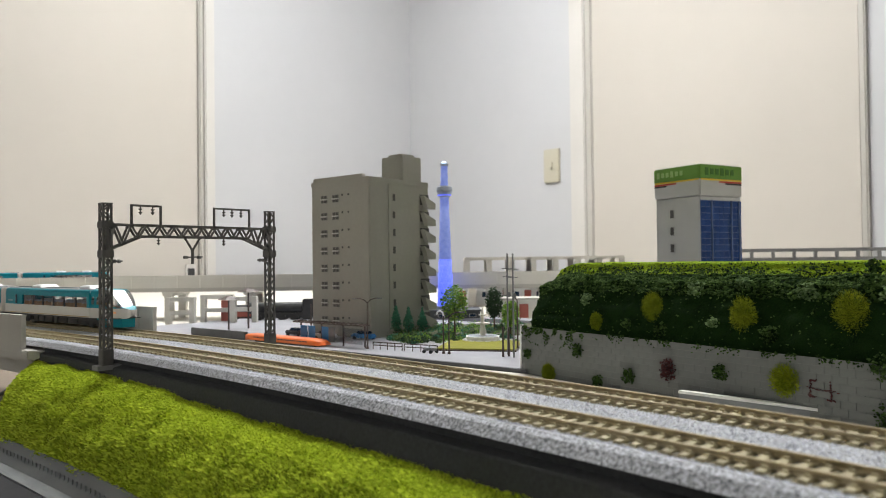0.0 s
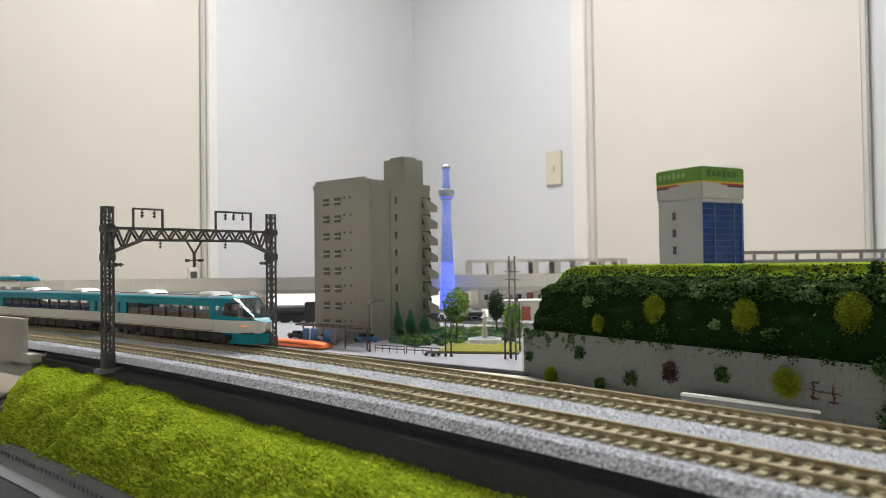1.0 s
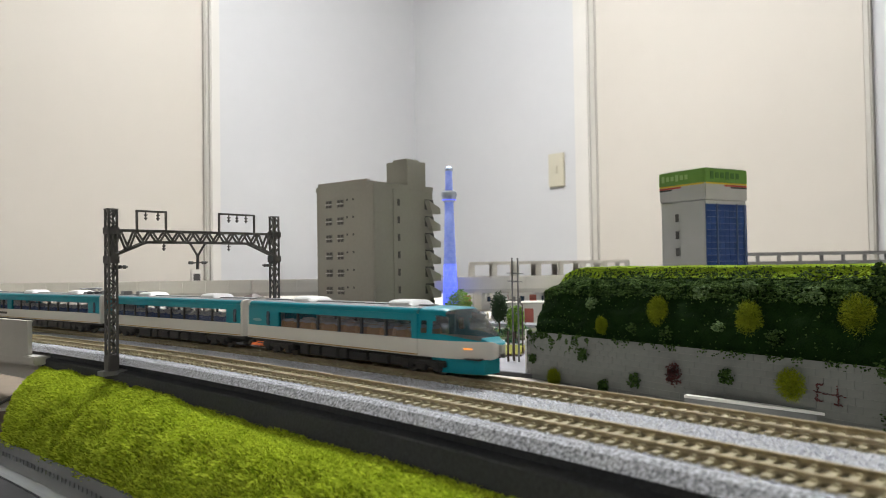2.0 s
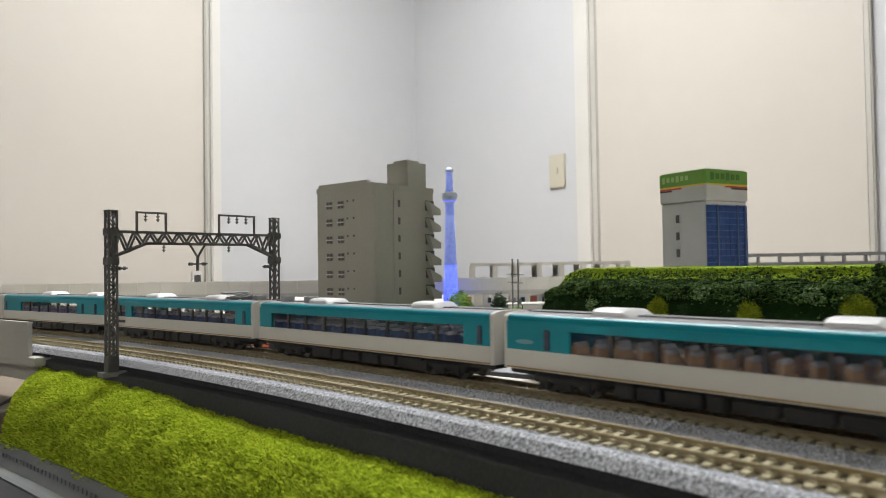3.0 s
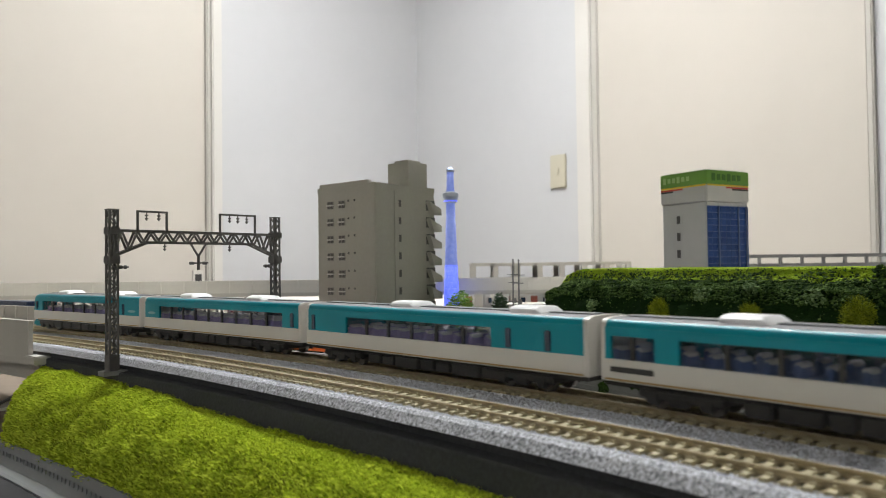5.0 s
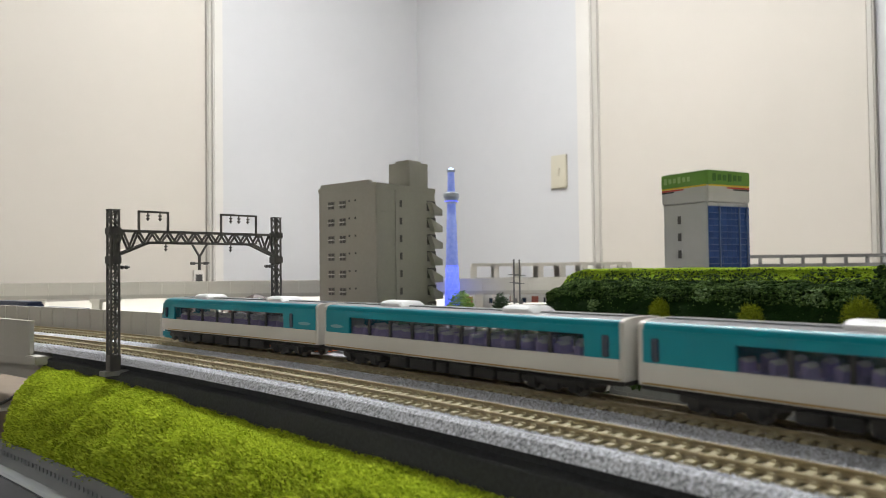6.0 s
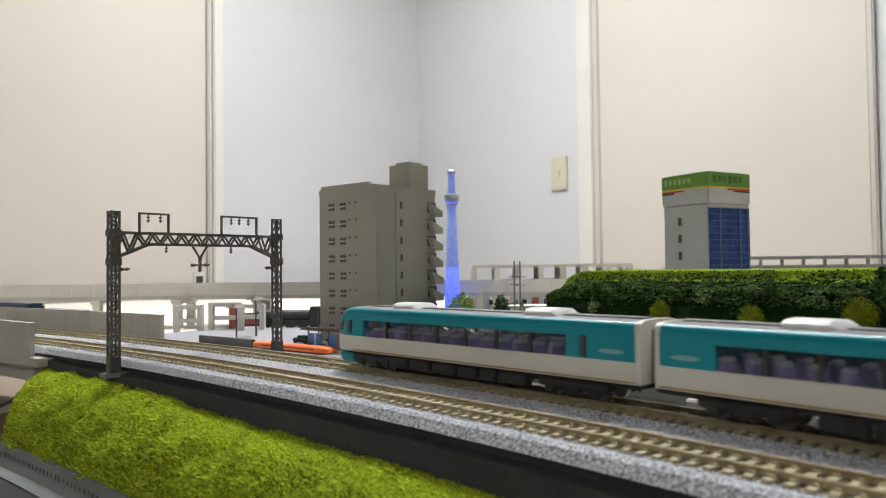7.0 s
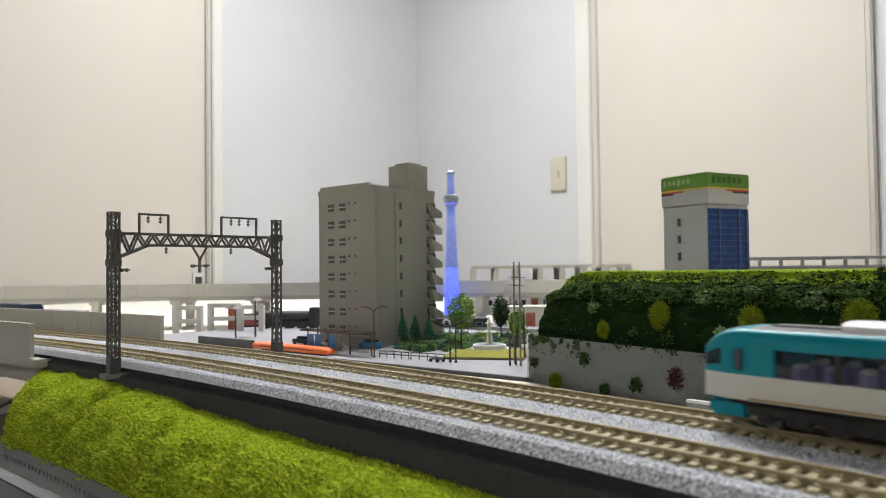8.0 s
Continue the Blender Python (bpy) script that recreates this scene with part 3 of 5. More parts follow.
def side_walls(t, x0, x1, spans, doors, slots=()):
    """Both sides of a car from x0 to x1: cream lower wall, teal band with window openings."""
    for e in (-1, 1):
        y = e * CAR_W / 2
        yi = e * (CAR_W / 2 - 0.0006)
        part_box("lower_panel", ((x0 + x1) / 2, (y + yi) / 2, (Z_BOT + Z_BELT) / 2), (x1 - x0, 0.0012, Z_BELT - Z_BOT), M_CREAM, t, label="cream painted lower side")
        part_box("gold_line", ((x0 + x1) / 2, y + e * 0.00005, Z_BOT + 0.00055), (x1 - x0, 0.0012, 0.00035), M_GOLD, t, label="thin gold line")
        part_box("upper_panel", ((x0 + x1) / 2, (y + yi) / 2, (Z_WTOP + Z_EDGE) / 2), (x1 - x0, 0.0012, Z_EDGE - Z_WTOP), M_TEAL, t, label="teal painted band over the windows")
        edges = [x0] + [v for sp in spans for v in sp[:2]] + [x1]
        for a, b in zip(edges[::2], edges[1::2]):
            if b - a > 0.0004:
                part_box("window_pier", ((a + b) / 2, (y + yi) / 2, (Z_BELT + Z_WTOP) / 2), (b - a, 0.0012, Z_WTOP - Z_BELT), M_TEAL, t)
        for a, b, n in spans:
            for i in range(n):
                p0, p1 = a + (b - a) * i / n, a + (b - a) * (i + 1) / n
                part_box("window_pane", ((p0 + p1) / 2, y - e * 0.0003, (Z_BELT + Z_WTOP) / 2), (p1 - p0 - 0.0001, 0.0003, Z_WTOP - Z_BELT), M_PANE, t)
                if i:
                    part_box("mullion", (p0, y - e * 0.00025, (Z_BELT + Z_WTOP) / 2), (0.0012, 0.0007, Z_WTOP - Z_BELT), M_DARK, t)
        for d in doors:
            part_box("door_window", (d, y + e * 0.00005, 0.0155), (0.0024, 0.0012, 0.0060), M_GLASS_DARK, t, 0.0003)
        for d, w, z in slots:
            part_box("vent_slot", (d, y + e * 0.00006, z), (w, 0.0012, 0.0014), M_DARK, t)


def interior(t, x0, x1, mat):
    part_box("cabin_floor", ((x0 + x1) / 2, 0, 0.0085), (x1 - x0, CAR_W - 0.002, 0.0008), M_INSIDE, t)
    n = int((x1 - x0) / 0.0068)
    bm = bmesh.new()
    box(bm, (0, 0, 0.0105), (0.0034, 0.0066, 0.0028), bevel=0.0004)
    box(bm, (-0.0020, 0, 0.0120), (0.0015, 0.0066, 0.0058), bevel=0.0004)
    me = mesh_of("seat", bm, mat)
    # added white box on each seat back, painting the highlight on its top
    glint = mesh_of("seat_glint", box(bmesh.new(), (-0.0020, 0, 0.0146), (0.0018, 0.0052, 0.0014), bevel=0.0003), M_AIRCON)
    for i in range(n):
        for y in (-0.0050, 0.0050):
            ob = new("seat", me)
            ob.matrix_basis = Matrix.Translation((x0 + (i + 0.6) * (x1 - x0) / n, y, 0))
            ob.parent = t
            c = new("seat_glint", glint)
            c.parent = ob


def underside(t, x0, x1, rng):
    part_box("underframe", ((x0 + x1) / 2, 0, 0.0055), (x1 - x0 - 0.004, 0.0150, 0.0014), M_UNDER, t)
    a = -0.030
    while a < 0.030:
        w = rng.uniform(0.006, 0.014)
        for y in (-0.0072, 0.0072):
            part_box("equipment_box", (a + w / 2, y, 0.0037), (w - 0.0012, 0.0034, rng.uniform(0.0030, 0.0040)), M_UNDER, t, 0.0003)
        a += w


def car(kind, spans, doors, aircons, seat_mat, pant=None, slots=(), logo=(), seed=0, roof_boxes=(), turned=False):
    """kind: 'mid', 'nose' (pointed cab) or 'flat' (upright cab); the cab looks along +x."""
    rng = random.Random(seed)
    what = {"mid": "teal and cream model railway coach with grey roof", "nose": "teal and cream lead coach with streamlined panoramic nose",
            "flat": "teal and cream end coach with upright rounded cab"}[kind]
    t = thing("train_coach", Matrix(), what, "train coach", "coaches of the train")
    half = CAR_L / 2
    x0 = -half + 0.0020
    x1 = {"mid": half - 0.0020, "nose": 0.0425, "flat": 0.0545}[kind]
    side_walls(t, x0, x1, spans, doors, slots)
    interior(t, spans[0][0] - 0.002, spans[-1][1] + 0.001, seat_mat)
    underside(t, -half, half if kind == "mid" else x1 + 0.008, rng)
    # roof: teal shoulder and grey centre
    ends = [x0, x1]
    verts, faces, k = loft(ends, lambda x: roof_ring(CAR_W / 2, Z_EDGE, Z_ROOF, 13))
    teal = [f for i, f in enumerate(faces) if i % 12 in (0, 1, 2, 9, 10, 11)]
    grey = [f for i, f in enumerate(faces) if i % 12 not in (0, 1, 2, 9, 10, 11)]
    soup("roof_shoulder", verts, teal, M_TEAL, t, "teal roof shoulder", True)
    soup("roof", verts, grey, M_TRAIN_ROOF, t, "grey roof", True)
    part_box("ceiling_board", ((x0 + x1) / 2, 0, Z_EDGE - 0.0006), (x1 - x0, CAR_W - 0.001, 0.0006), M_INSIDE, t)
    part_box("walkway", ((x0 + x1) / 2, 0.0, Z_ROOF + 0.0001), (x1 - x0 - 0.004, 0.0050, 0.0005), M_TRAIN_ROOF, t)
    for a in aircons:
        aircon(t, a, turned=turned)
    for a in roof_boxes:
        part_box("roof_box", (a, -0.002, Z_ROOF + 0.0010), (0.0042, 0.0050, 0.0026), M_ROOF_BOX, t, 0.0003, label="pale grey roof box")
    if pant is not None:
        pantograph(t, pant)
        part_box("roof_box", (pant + 0.0105, 0.001, Z_ROOF + 0.0008), (0.006, 0.004, 0.0018), M_TRAIN_ROOF, t, 0.0003)
    # cream gangway ends
    for e in (-1, 1):
        if e == 1 and kind != "mid":
            continue
        x = e * (half - 0.0013)
        verts, faces, k = loft([x - 0.0008, x + 0.0008], lambda u: [(CAR_W / 2 + 0.0001, Z_BOT)] + roof_ring(CAR_W / 2 + 0.0001, Z_EDGE, Z_ROOF + 0.0001, 13) + [(-CAR_W / 2 - 0.0001, Z_BOT)])
        faces += [tuple(range(k)), tuple(reversed(range(k, 2 * k)))]
        soup("end_wall", verts, faces, M_CREAM, t, "cream coach end")
        part_box("gangway", (x + e * 0.0011, 0, 0.0132), (0.0010, 0.0072, 0.0145), M_UNDER, t, 0.0003, label="dark gangway door")
        part_box("coupler", (x + e * 0.0035, 0, 0.0046), (0.0050, 0.0024, 0.0018), M_UNDER, t)
    for x in (-0.0460, 0.0440 if kind != "nose" else 0.0430):
        bogie(t, x)
    for a, w in logo:
        for y in (-1, 1):
            bm = bmesh.new()
            bmesh.ops.create_cone(bm, cap_ends=True, segments=20, radius1=0.5, radius2=0.5, depth=1, matrix=Matrix.Translation((a, y * (CAR_W / 2 + 0.00030), 0.0146)) @ Matrix.Rotation(math.pi / 2, 4, "X") @ Matrix.Diagonal((w, 0.0013, 0.0004, 1)))
            part("emblem", bm, M_EMBLEM, t, "pale oval emblem")
    if kind != "mid":
        cab(t, x1, kind)
    return t


def cab(t, x1, kind):
    """The cab end, lofted from x1 forwards; split into cream, teal and glass skins."""
    length = 0.0273 if kind == "nose" else 0.0122
    n = 20
    TIP = 0.0022 if kind == "nose" else 0.0006

    def ring(x):
        w = max(0.0, (x - x1 - length) / TIP)
        if w > 0:
            k, zc = math.sqrt(max(0.02, 1 - w * w)), 0.0096
            return [(y * (0.35 + 0.65 * k), zc + (z - zc) * (0.60 + 0.40 * k)) for y, z in ring(x1 + length)]
        u = min(1.0, max(0.0, (x - x1) / length))
        if kind == "nose":
            half = CAR_W / 2 * (1 - 0.66 * u ** 2.8)
            top = Z_ROOF - 0.0008 * u ** 2 - 0.0090 * min(1.0, max(0, (u - 0.40) / 0.50)) ** 1.2 - 0.0012 * max(0, (u - 0.9) / 0.1)
        else:
            half = CAR_W / 2 * (1 - 0.22 * u ** 3)
            top = Z_ROOF - 0.0042 * u ** 3
        edge = Z_BELT + (Z_EDGE - Z_BELT) * (top - Z_BELT) / (Z_ROOF - Z_BELT)
        low = [(half * 0.985, Z_BOT), (half, Z_BOT + 0.0015), (half, Z_BELT)]
        wall = [(half * (1 - 0.02 * i), Z_BELT + (edge - Z_BELT) * i / 4) for i in range(1, 4)]
        over = roof_ring(half * 0.94, edge, top, 13)
        return low + wall + over + [(-y, z) for y, z in reversed(wall)] + [(-y, z) for y, z in reversed(low)]
    xs = [x1 + length * i / n for i in range(n + 1)] + [x1 + length + TIP * v for v in (0.25, 0.5, 0.7, 0.85, 0.95, 1.0)]
    verts, faces, k = loft(xs, ring)
    cream, teal, glass = [], [], []
    for i, f in enumerate(faces):
        u, j = (i // (k - 1) + 0.5) / n, i % (k - 1)
        side = j if j < (k - 1) / 2 else k - 2 - j
        if side < 2:
            cream.append(f)
        elif kind == "nose" and ((3 <= side <= 5 and (0.06 < u < 0.17 or 0.25 < u < 0.89) and (side < 5 or u > 0.3)) or (side >= 6 and 0.46 < u < 0.89)):
            glass.append(f)
        elif kind == "flat" and 3 <= side <= 4 and 0.58 < u < 0.98:
            glass.append(f)
        else:
            teal.append(f)
    cap = [tuple(range(len(verts) - k, len(verts)))]
    soup("cab_lower", verts, cream + (cap if kind == "nose" else []), M_CREAM, t, "cream nose band", True)
    soup("cab_shell", verts, teal + (cap if kind == "flat" else []), M_TEAL, t, "teal cab shell", True)
    soup("windscreen", verts, glass, M_SCREEN, t, "large dark wrap-round cab windscreen", True)
    part_box("cab_floor", (x1 + length * 0.35, 0, 0.0105), (length * 0.6, CAR_W * 0.72, 0.0008), M_INSIDE, t)
    if kind == "nose":
        # teal skirt under the nose
        verts, faces, k = loft([x1 + length * u for u in (0.20, 0.36, 0.6, 0.8, 0.92)],
                               lambda x: [(s * CAR_W / 2 * 0.88 * (1 - 0.66 * ((x - x1) / length) ** 2.8), z) for s, z in
                                          ((1, Z_BOT + 0.0002), (0.93, 0.0014 + 0.003 * max(0, 0.36 - (x - x1) / length) / 0.16), (-0.93, 0.0014 + 0.003 * max(0, 0.36 - (x - x1) / length) / 0.16), (-1, Z_BOT + 0.0002))])
        faces += [tuple(range(k)), tuple(reversed(range(len(verts) - k, len(verts))))]
        soup("skirt", verts, faces, M_TEAL, t, "teal front skirt")
        for y in (-1, 1):
            part_box("headlight", (x1 + length * 0.76, y * 0.0067, 0.0098), (0.0036, 0.0012, 0.0006), M_HEADLIGHT, t, 0.0003, turn=-y * 0.50, label="amber-lit slim headlight")
        part_box("black_line", (x1 + length * 0.62, 0, Z_BOT + 0.0001), (length * 0.62, CAR_W * 0.74, 0.0005), M_DARK, t)
    else:
        part_box("cab_door", (x1 + length + 0.0002, 0, 0.0138), (0.0006, 0.0052, 0.0126), M_TEAL, t, 0.0002)
        part_box("door_glass", (x1 + length + 0.0005, 0, 0.0160), (0.0004, 0.0034, 0.0042), M_GLASS_DARK, t, 0.0001)
        for y in (-0.0056, 0.0056):
            part_box("end_window", (x1 + length + 0.0002, y * 0.92, 0.0158), (0.0006, 0.0036, 0.0048), M_GLASS_DARK, t, 0.0003)
            part_box("tail_light", (x1 + length + 0.0002, y, 0.0100), (0.0006, 0.0016, 0.0008), M_TAIL, t)
        for y in (-1, 1):
            part_box("cab_side_window", (x1 + 0.0026, y * (CAR_W / 2 - 0.0001), 0.0155), (0.0020, 0.0010, 0.0050), M_GLASS_DARK, t, 0.0003)
        part_box("cream_front", (x1 + length + 0.00005, 0, 0.0090), (0.0006, CAR_W * 0.76, Z_BELT - Z_BOT), M_CREAM, t, 0.0002)
        part_box("skirt", (x1 + length * 0.55, 0, 0.0040), (length * 0.8, CAR_W * 0.82, 0.0044), M_TEAL, t, 0.001)


M_SCREEN = material("windscreen_glass", (0.05, 0.06, 0.07), 0.04, alpha=0.6, spec=0.9)
M_HEADLIGHT = material("headlight_amber", (0.6, 0.25, 0.05), 0.2, emit=(1.0, 0.42, 0.1), strength=0.5)
M_TAIL = material("tail_red", (0.2, 0.01, 0.01), 0.3)


def build_train():
    cars = []
    cars.append(car("nose", [(-0.0434, 0.0395, 6)], (-0.0514,), (-0.0318, 0.0298), M_SEAT_ORANGE, seed=1, logo=((-0.0600, 0.007),)))
    cars.append(car("mid", [(-0.0580, 0.0560, 9)], (0.0630,), (-0.0290, 0.0335), M_SEAT_BLUE, seed=2, roof_boxes=(-0.0575, -0.0395)))
    cars.append(car("mid", [(-0.0655, -0.0520, 2), (-0.0452, 0.0550, 8)], (0.0620,), (-0.0300, 0.0290), M_SEAT_BLUE, pant=0.0440, seed=3, roof_boxes=(0.0625,), slots=((-0.0588, 0.0130, 0.0096),)))
    cars.append(car("mid", [(-0.0420, 0.0330, 6)], (-0.0635, 0.0400, 0.0550), (-0.0135, 0.0436), M_SEAT, seed=4))
    cars.append(car("mid", [(-0.0520, 0.0560, 9)], (0.0630,), (-0.0315, 0.0290), M_SEAT, seed=5, logo=((-0.0600, 0.008),)))
    cars.append(car("flat", [(-0.0453, 0.0487, 7)], (-0.0510,), (-0.0332, 0.0293), M_SEAT, turned=True, seed=6, logo=((-0.0600, 0.008),)))
    return cars


# centre of each coach behind the tip of the nose
OFFSETS = (0.0713, 0.2125, 0.3537, 0.4949, 0.6360, 0.7772)


def nose_at(t):
    return -0.221953 + t * (0.1240133 + t * (-0.002245814 + t * (0.004150922 + t * (-0.0007799163 + t * 0.00004269705))))


# ---- wooded hill with its retaining wall ----
HILL = Matrix.Translation((0.060, 0.568, 0)) @ Matrix.Rotation(math.atan2(-0.8362, 0.5485), 4, "Z")   # x along the wall, +y away from the track
HILL_L = 0.62
BOUND = 0.0360


def blob(verts, faces, c, r, rng, squash=0.8):
    """A small crumpled clump of foam, eight-sided."""
    k = len(verts)
    pts = [(1, 0, 0), (-1, 0, 0), (0, 1, 0), (0, -1, 0), (0, 0, 1), (0, 0, -1)]
    for p in pts:
        q = r * rng.uniform(0.6, 1.25)
        verts.append((c[0] + p[0] * q + rng.uniform(-r, r) * 0.3, c[1] + p[1] * q + rng.uniform(-r, r) * 0.3, c[2] + p[2] * q * squash))
    for a, b in ((0, 2), (2, 1), (1, 3), (3, 0)):
        faces.append((k + a, k + b, k + 4))
        faces.append((k + b, k + a, k + 5))


def hill_profile(v):
    """v 0..1: front foot of the green, up the face, over the shoulder and along the top."""
    if v < 0.5:
        u = v / 0.5
        return 0.004 + 0.012 * u ** 1.5, BOUND - 0.002 + 0.038 * u
    if v < 0.7:
        a = (v - 0.5) / 0.2 * math.pi / 2
        return 0.016 + 0.014 * math.sin(a), BOUND + 0.036 + 0.0115 * (1 - math.cos(a)) ** 0.8
    return 0.030 + 0.15 * (v - 0.7) / 0.3, BOUND + 0.0475 + 0.001 * (v - 0.7)


def hill_point(x, v):
    y, z = hill_profile(v)
    e = min(1.0, max(0.0, (x - 0.004) / 0.034))
    drop = (1 - math.sqrt(max(0.0, 1 - (1 - e) ** 2))) * 0.016
    f = max(0.0, min(1.0, (z - 0.045) / 0.038))
    z -= drop * f
    p = Vector((x * 60, v * 14, 1.0))
    n = noise.noise(p) * 0.0020 + noise.noise(p * 3.1) * 0.0012 + noise.noise(p * 8) * 0.0006
    wave = noise.noise(Vector((x * 25, 5, 5))) * 0.002
    k = 1.0 if v < 0.62 else 0.35
    return x + noise.noise(p * 2.0 + Vector((9, 9, 9))) * 0.001, y - n * (1 if v < 0.6 else 0.2), z + (n * 0.7 + wave * (1 if v < 0.2 else 0.2)) * k


def wooded_hill():
    t = thing("wooded_hill", HILL, "green foam hill over a block wall, shaded face and lit mossy top painted in", "hill")
    nx, nv = 260, 44
    verts, faces = [], []
    for i in range(nx):
        for j in range(nv):
            verts.append(hill_point(0.006 + (HILL_L - 0.006) * i / (nx - 1), j / (nv - 1)))
    for i in range(nx - 1):
        for j in range(nv - 1):
            a = i * nv + j
            faces.append((a, a + nv, a + nv + 1, a + 1))
    b = len(verts)
    for j in range(nv):                      # end face down to the foot
        x, y, z = verts[j]
        verts.append((x + 0.0, 0.18, z * 0.98))
    for j in range(nv - 1):
        faces.append((j, j + 1, b + j + 1, b + j))
    # split the skin: shaded tone for the face, lit tone painted on top
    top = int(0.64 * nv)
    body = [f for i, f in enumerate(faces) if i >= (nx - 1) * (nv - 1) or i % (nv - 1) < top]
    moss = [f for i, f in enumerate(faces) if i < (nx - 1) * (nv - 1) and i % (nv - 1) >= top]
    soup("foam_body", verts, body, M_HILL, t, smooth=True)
    soup("moss_sheet", verts, moss, M_HILL_TOP_LIT, t, "yellow-green moss sheet, brightened as the lit top", True)
    rng = random.Random(11)
    v1, f1, v2, f2 = [], [], [], []
    for i in range(17000):
        x = 0.006 + rng.random() ** 1.2 * 0.42
        v = rng.uniform(0.0, 0.66)
        if v < 0.40 and rng.random() < 0.94:
            continue
        x, y, z = hill_point(x, v)
        if v > 0.58 and rng.random() < 0.6:
            continue
        blob(v1, f1, (x, y - 0.0004, z), rng.uniform(0.0005, 0.0013) * (1.25 if v > 0.4 else 0.8), rng)
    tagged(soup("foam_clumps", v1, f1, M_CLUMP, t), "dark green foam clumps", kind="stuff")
    v3, f3 = [], []
    for i in range(15000):
        x = 0.008 + rng.random() ** 1.2 * 0.43
        v = min(0.70, max(0.30, rng.gauss(0.545, 0.065)))
        if noise.noise(Vector((x * 70, v * 10, 4))) < -0.12:
            continue
        x, y, z = hill_point(x, v)
        blob(v3, f3, (x, y - 0.0005, z + 0.0002), rng.uniform(0.0004, 0.0011), rng)
    tagged(soup("shoulder_moss", v3, f3, M_CLUMP_MID, t), "green crumbly moss on the shoulder, lightened as if lit", kind="stuff")
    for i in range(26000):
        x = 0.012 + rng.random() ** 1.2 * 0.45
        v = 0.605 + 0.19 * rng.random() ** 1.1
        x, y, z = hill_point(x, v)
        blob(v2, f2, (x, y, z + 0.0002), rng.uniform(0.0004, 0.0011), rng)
    tagged(soup("bright_moss", v2, f2, M_HILL_TOP_LIT, t), "yellow-green moss on the hilltop, brightened as if lit", kind="stuff")

    def bush(name, x, z, r, mat, n, label, y0=None, size=0.0009, tall=1.0):
        vv, ff = [], []
        for i in range(n):
            a, b, c = rng.gauss(0, 0.5), rng.gauss(0, 0.5), rng.gauss(0, 0.5)
            if a * a + b * b + c * c > 1.1:
                continue
            base = y0 if y0 is not None else 0.004 + 0.012 * max(0.0, (z - BOUND) / 0.038) ** 1.5
            blob(vv, ff, (x + a * r, base - 0.0008 + b * r * 0.55, z + c * r * tall), rng.uniform(0.5, 1.2) * size, rng)
        soup(name, vv, ff, mat, t, label)

    def fibre_bush(x, z, r, n, y0, tall=1.1):
        """A loose ball of fine fibres that stands out from the slope."""
        vv, ff = [], []
        for i in range(n):
            a, b, c = rng.gauss(0, 0.46), rng.gauss(0, 0.46), rng.gauss(0, 0.46)
            if a * a + b * b + c * c > 1.0:
                continue
            p = Vector((x + a * r, y0 + b * r * 0.45 - 0.0012, z + c * r * tall))
            d = Vector((a + rng.gauss(0, 0.6), b + rng.gauss(0, 0.6), c + rng.gauss(0, 0.6) + 0.2)).normalized() * rng.uniform(0.0009, 0.0022)
            w = Vector((rng.gauss(0, 1), rng.gauss(0, 1), rng.gauss(0, 1))).cross(d).normalized() * 0.00013
            k = len(vv)
            vv += [p - w, p + w, p + d + w * 0.4, p + d - w * 0.4]
            ff.append((k, k + 1, k + 2, k + 3))
        soup("yellow_bush", vv, ff, M_YELLOW_BUSH, t, "olive yellow round bush")

    for x, z, r in YELLOW_HILL:
        fibre_bush(x, z, r * 1.4, 5200, 0.004 + 0.012 * max(0.0, (z - BOUND) / 0.038) ** 1.5, 1.25)
    for x, z, r in LIGHT_TUFTS:
        bush("foam_tuft", x, z, r * 1.9, M_CLUMP_LIGHT, 120, "pale green foam tuft", size=0.0012, tall=0.8)
    for x, z, r in DARK_TUFTS:
        bush("dark_tuft", x, z, r * 1.4, M_CLUMP, 120, "dark green foam tuft", size=0.0012)
    for x, z, r in WALL_DARK:
        bush("ivy_bush", x, z, r * 1.4, M_CLUMP, 200, "dark green bush on the wall", -0.001, 0.0010)
    for x, z, r in WALL_YELLOW:
        fibre_bush(x, z, r * 1.4, 5200, -0.0012, 1.05)
    for x, z, r in WALL_RED:
        bush("red_bush", x, z, r * 1.45, M_RED_BUSH, 420, "dark red bush on the wall", -0.001, 0.0008, 1.25)
    # ivy creeping over the top of the wall
    vv, ff = [], []
    for i in range(2200):
        x = rng.choice((rng.uniform(0.0, 0.07), rng.uniform(0.0, 0.33)))
        z = BOUND + 0.0006 - abs(rng.gauss(0, 0.0020)) * (2.6 if x < 0.06 else 1.0)
        if z > 0.004 and noise.noise(Vector((x * 160, z * 160, 2))) > (-0.05 if x < 0.06 else 0.05):
            blob(vv, ff, (x, -0.0004, z), rng.uniform(0.0004, 0.0010), rng)
    tagged(soup("ivy", vv, ff, M_CLUMP, t), "dark ivy hanging over the wall", kind="stuff")
    # reddish dry vine, shaped like two stems with a cross branch
    bm = bmesh.new()
    for x0, x1, z0, z1 in ((0.2306, 0.2310, 0.0160, 0.0245), (0.2418, 0.2412, 0.0150, 0.0245), (0.2285, 0.2450, 0.0205, 0.0195), (0.2295, 0.2335, 0.0165, 0.0160), (0.2390, 0.2435, 0.0155, 0.0150), (0.2300, 0.2345, 0.0240, 0.0245)):
        for k in range(14):
            a, c = k / 14, (k + 1) / 14
            w = lambda q: rng.uniform(-0.0006, 0.0006)
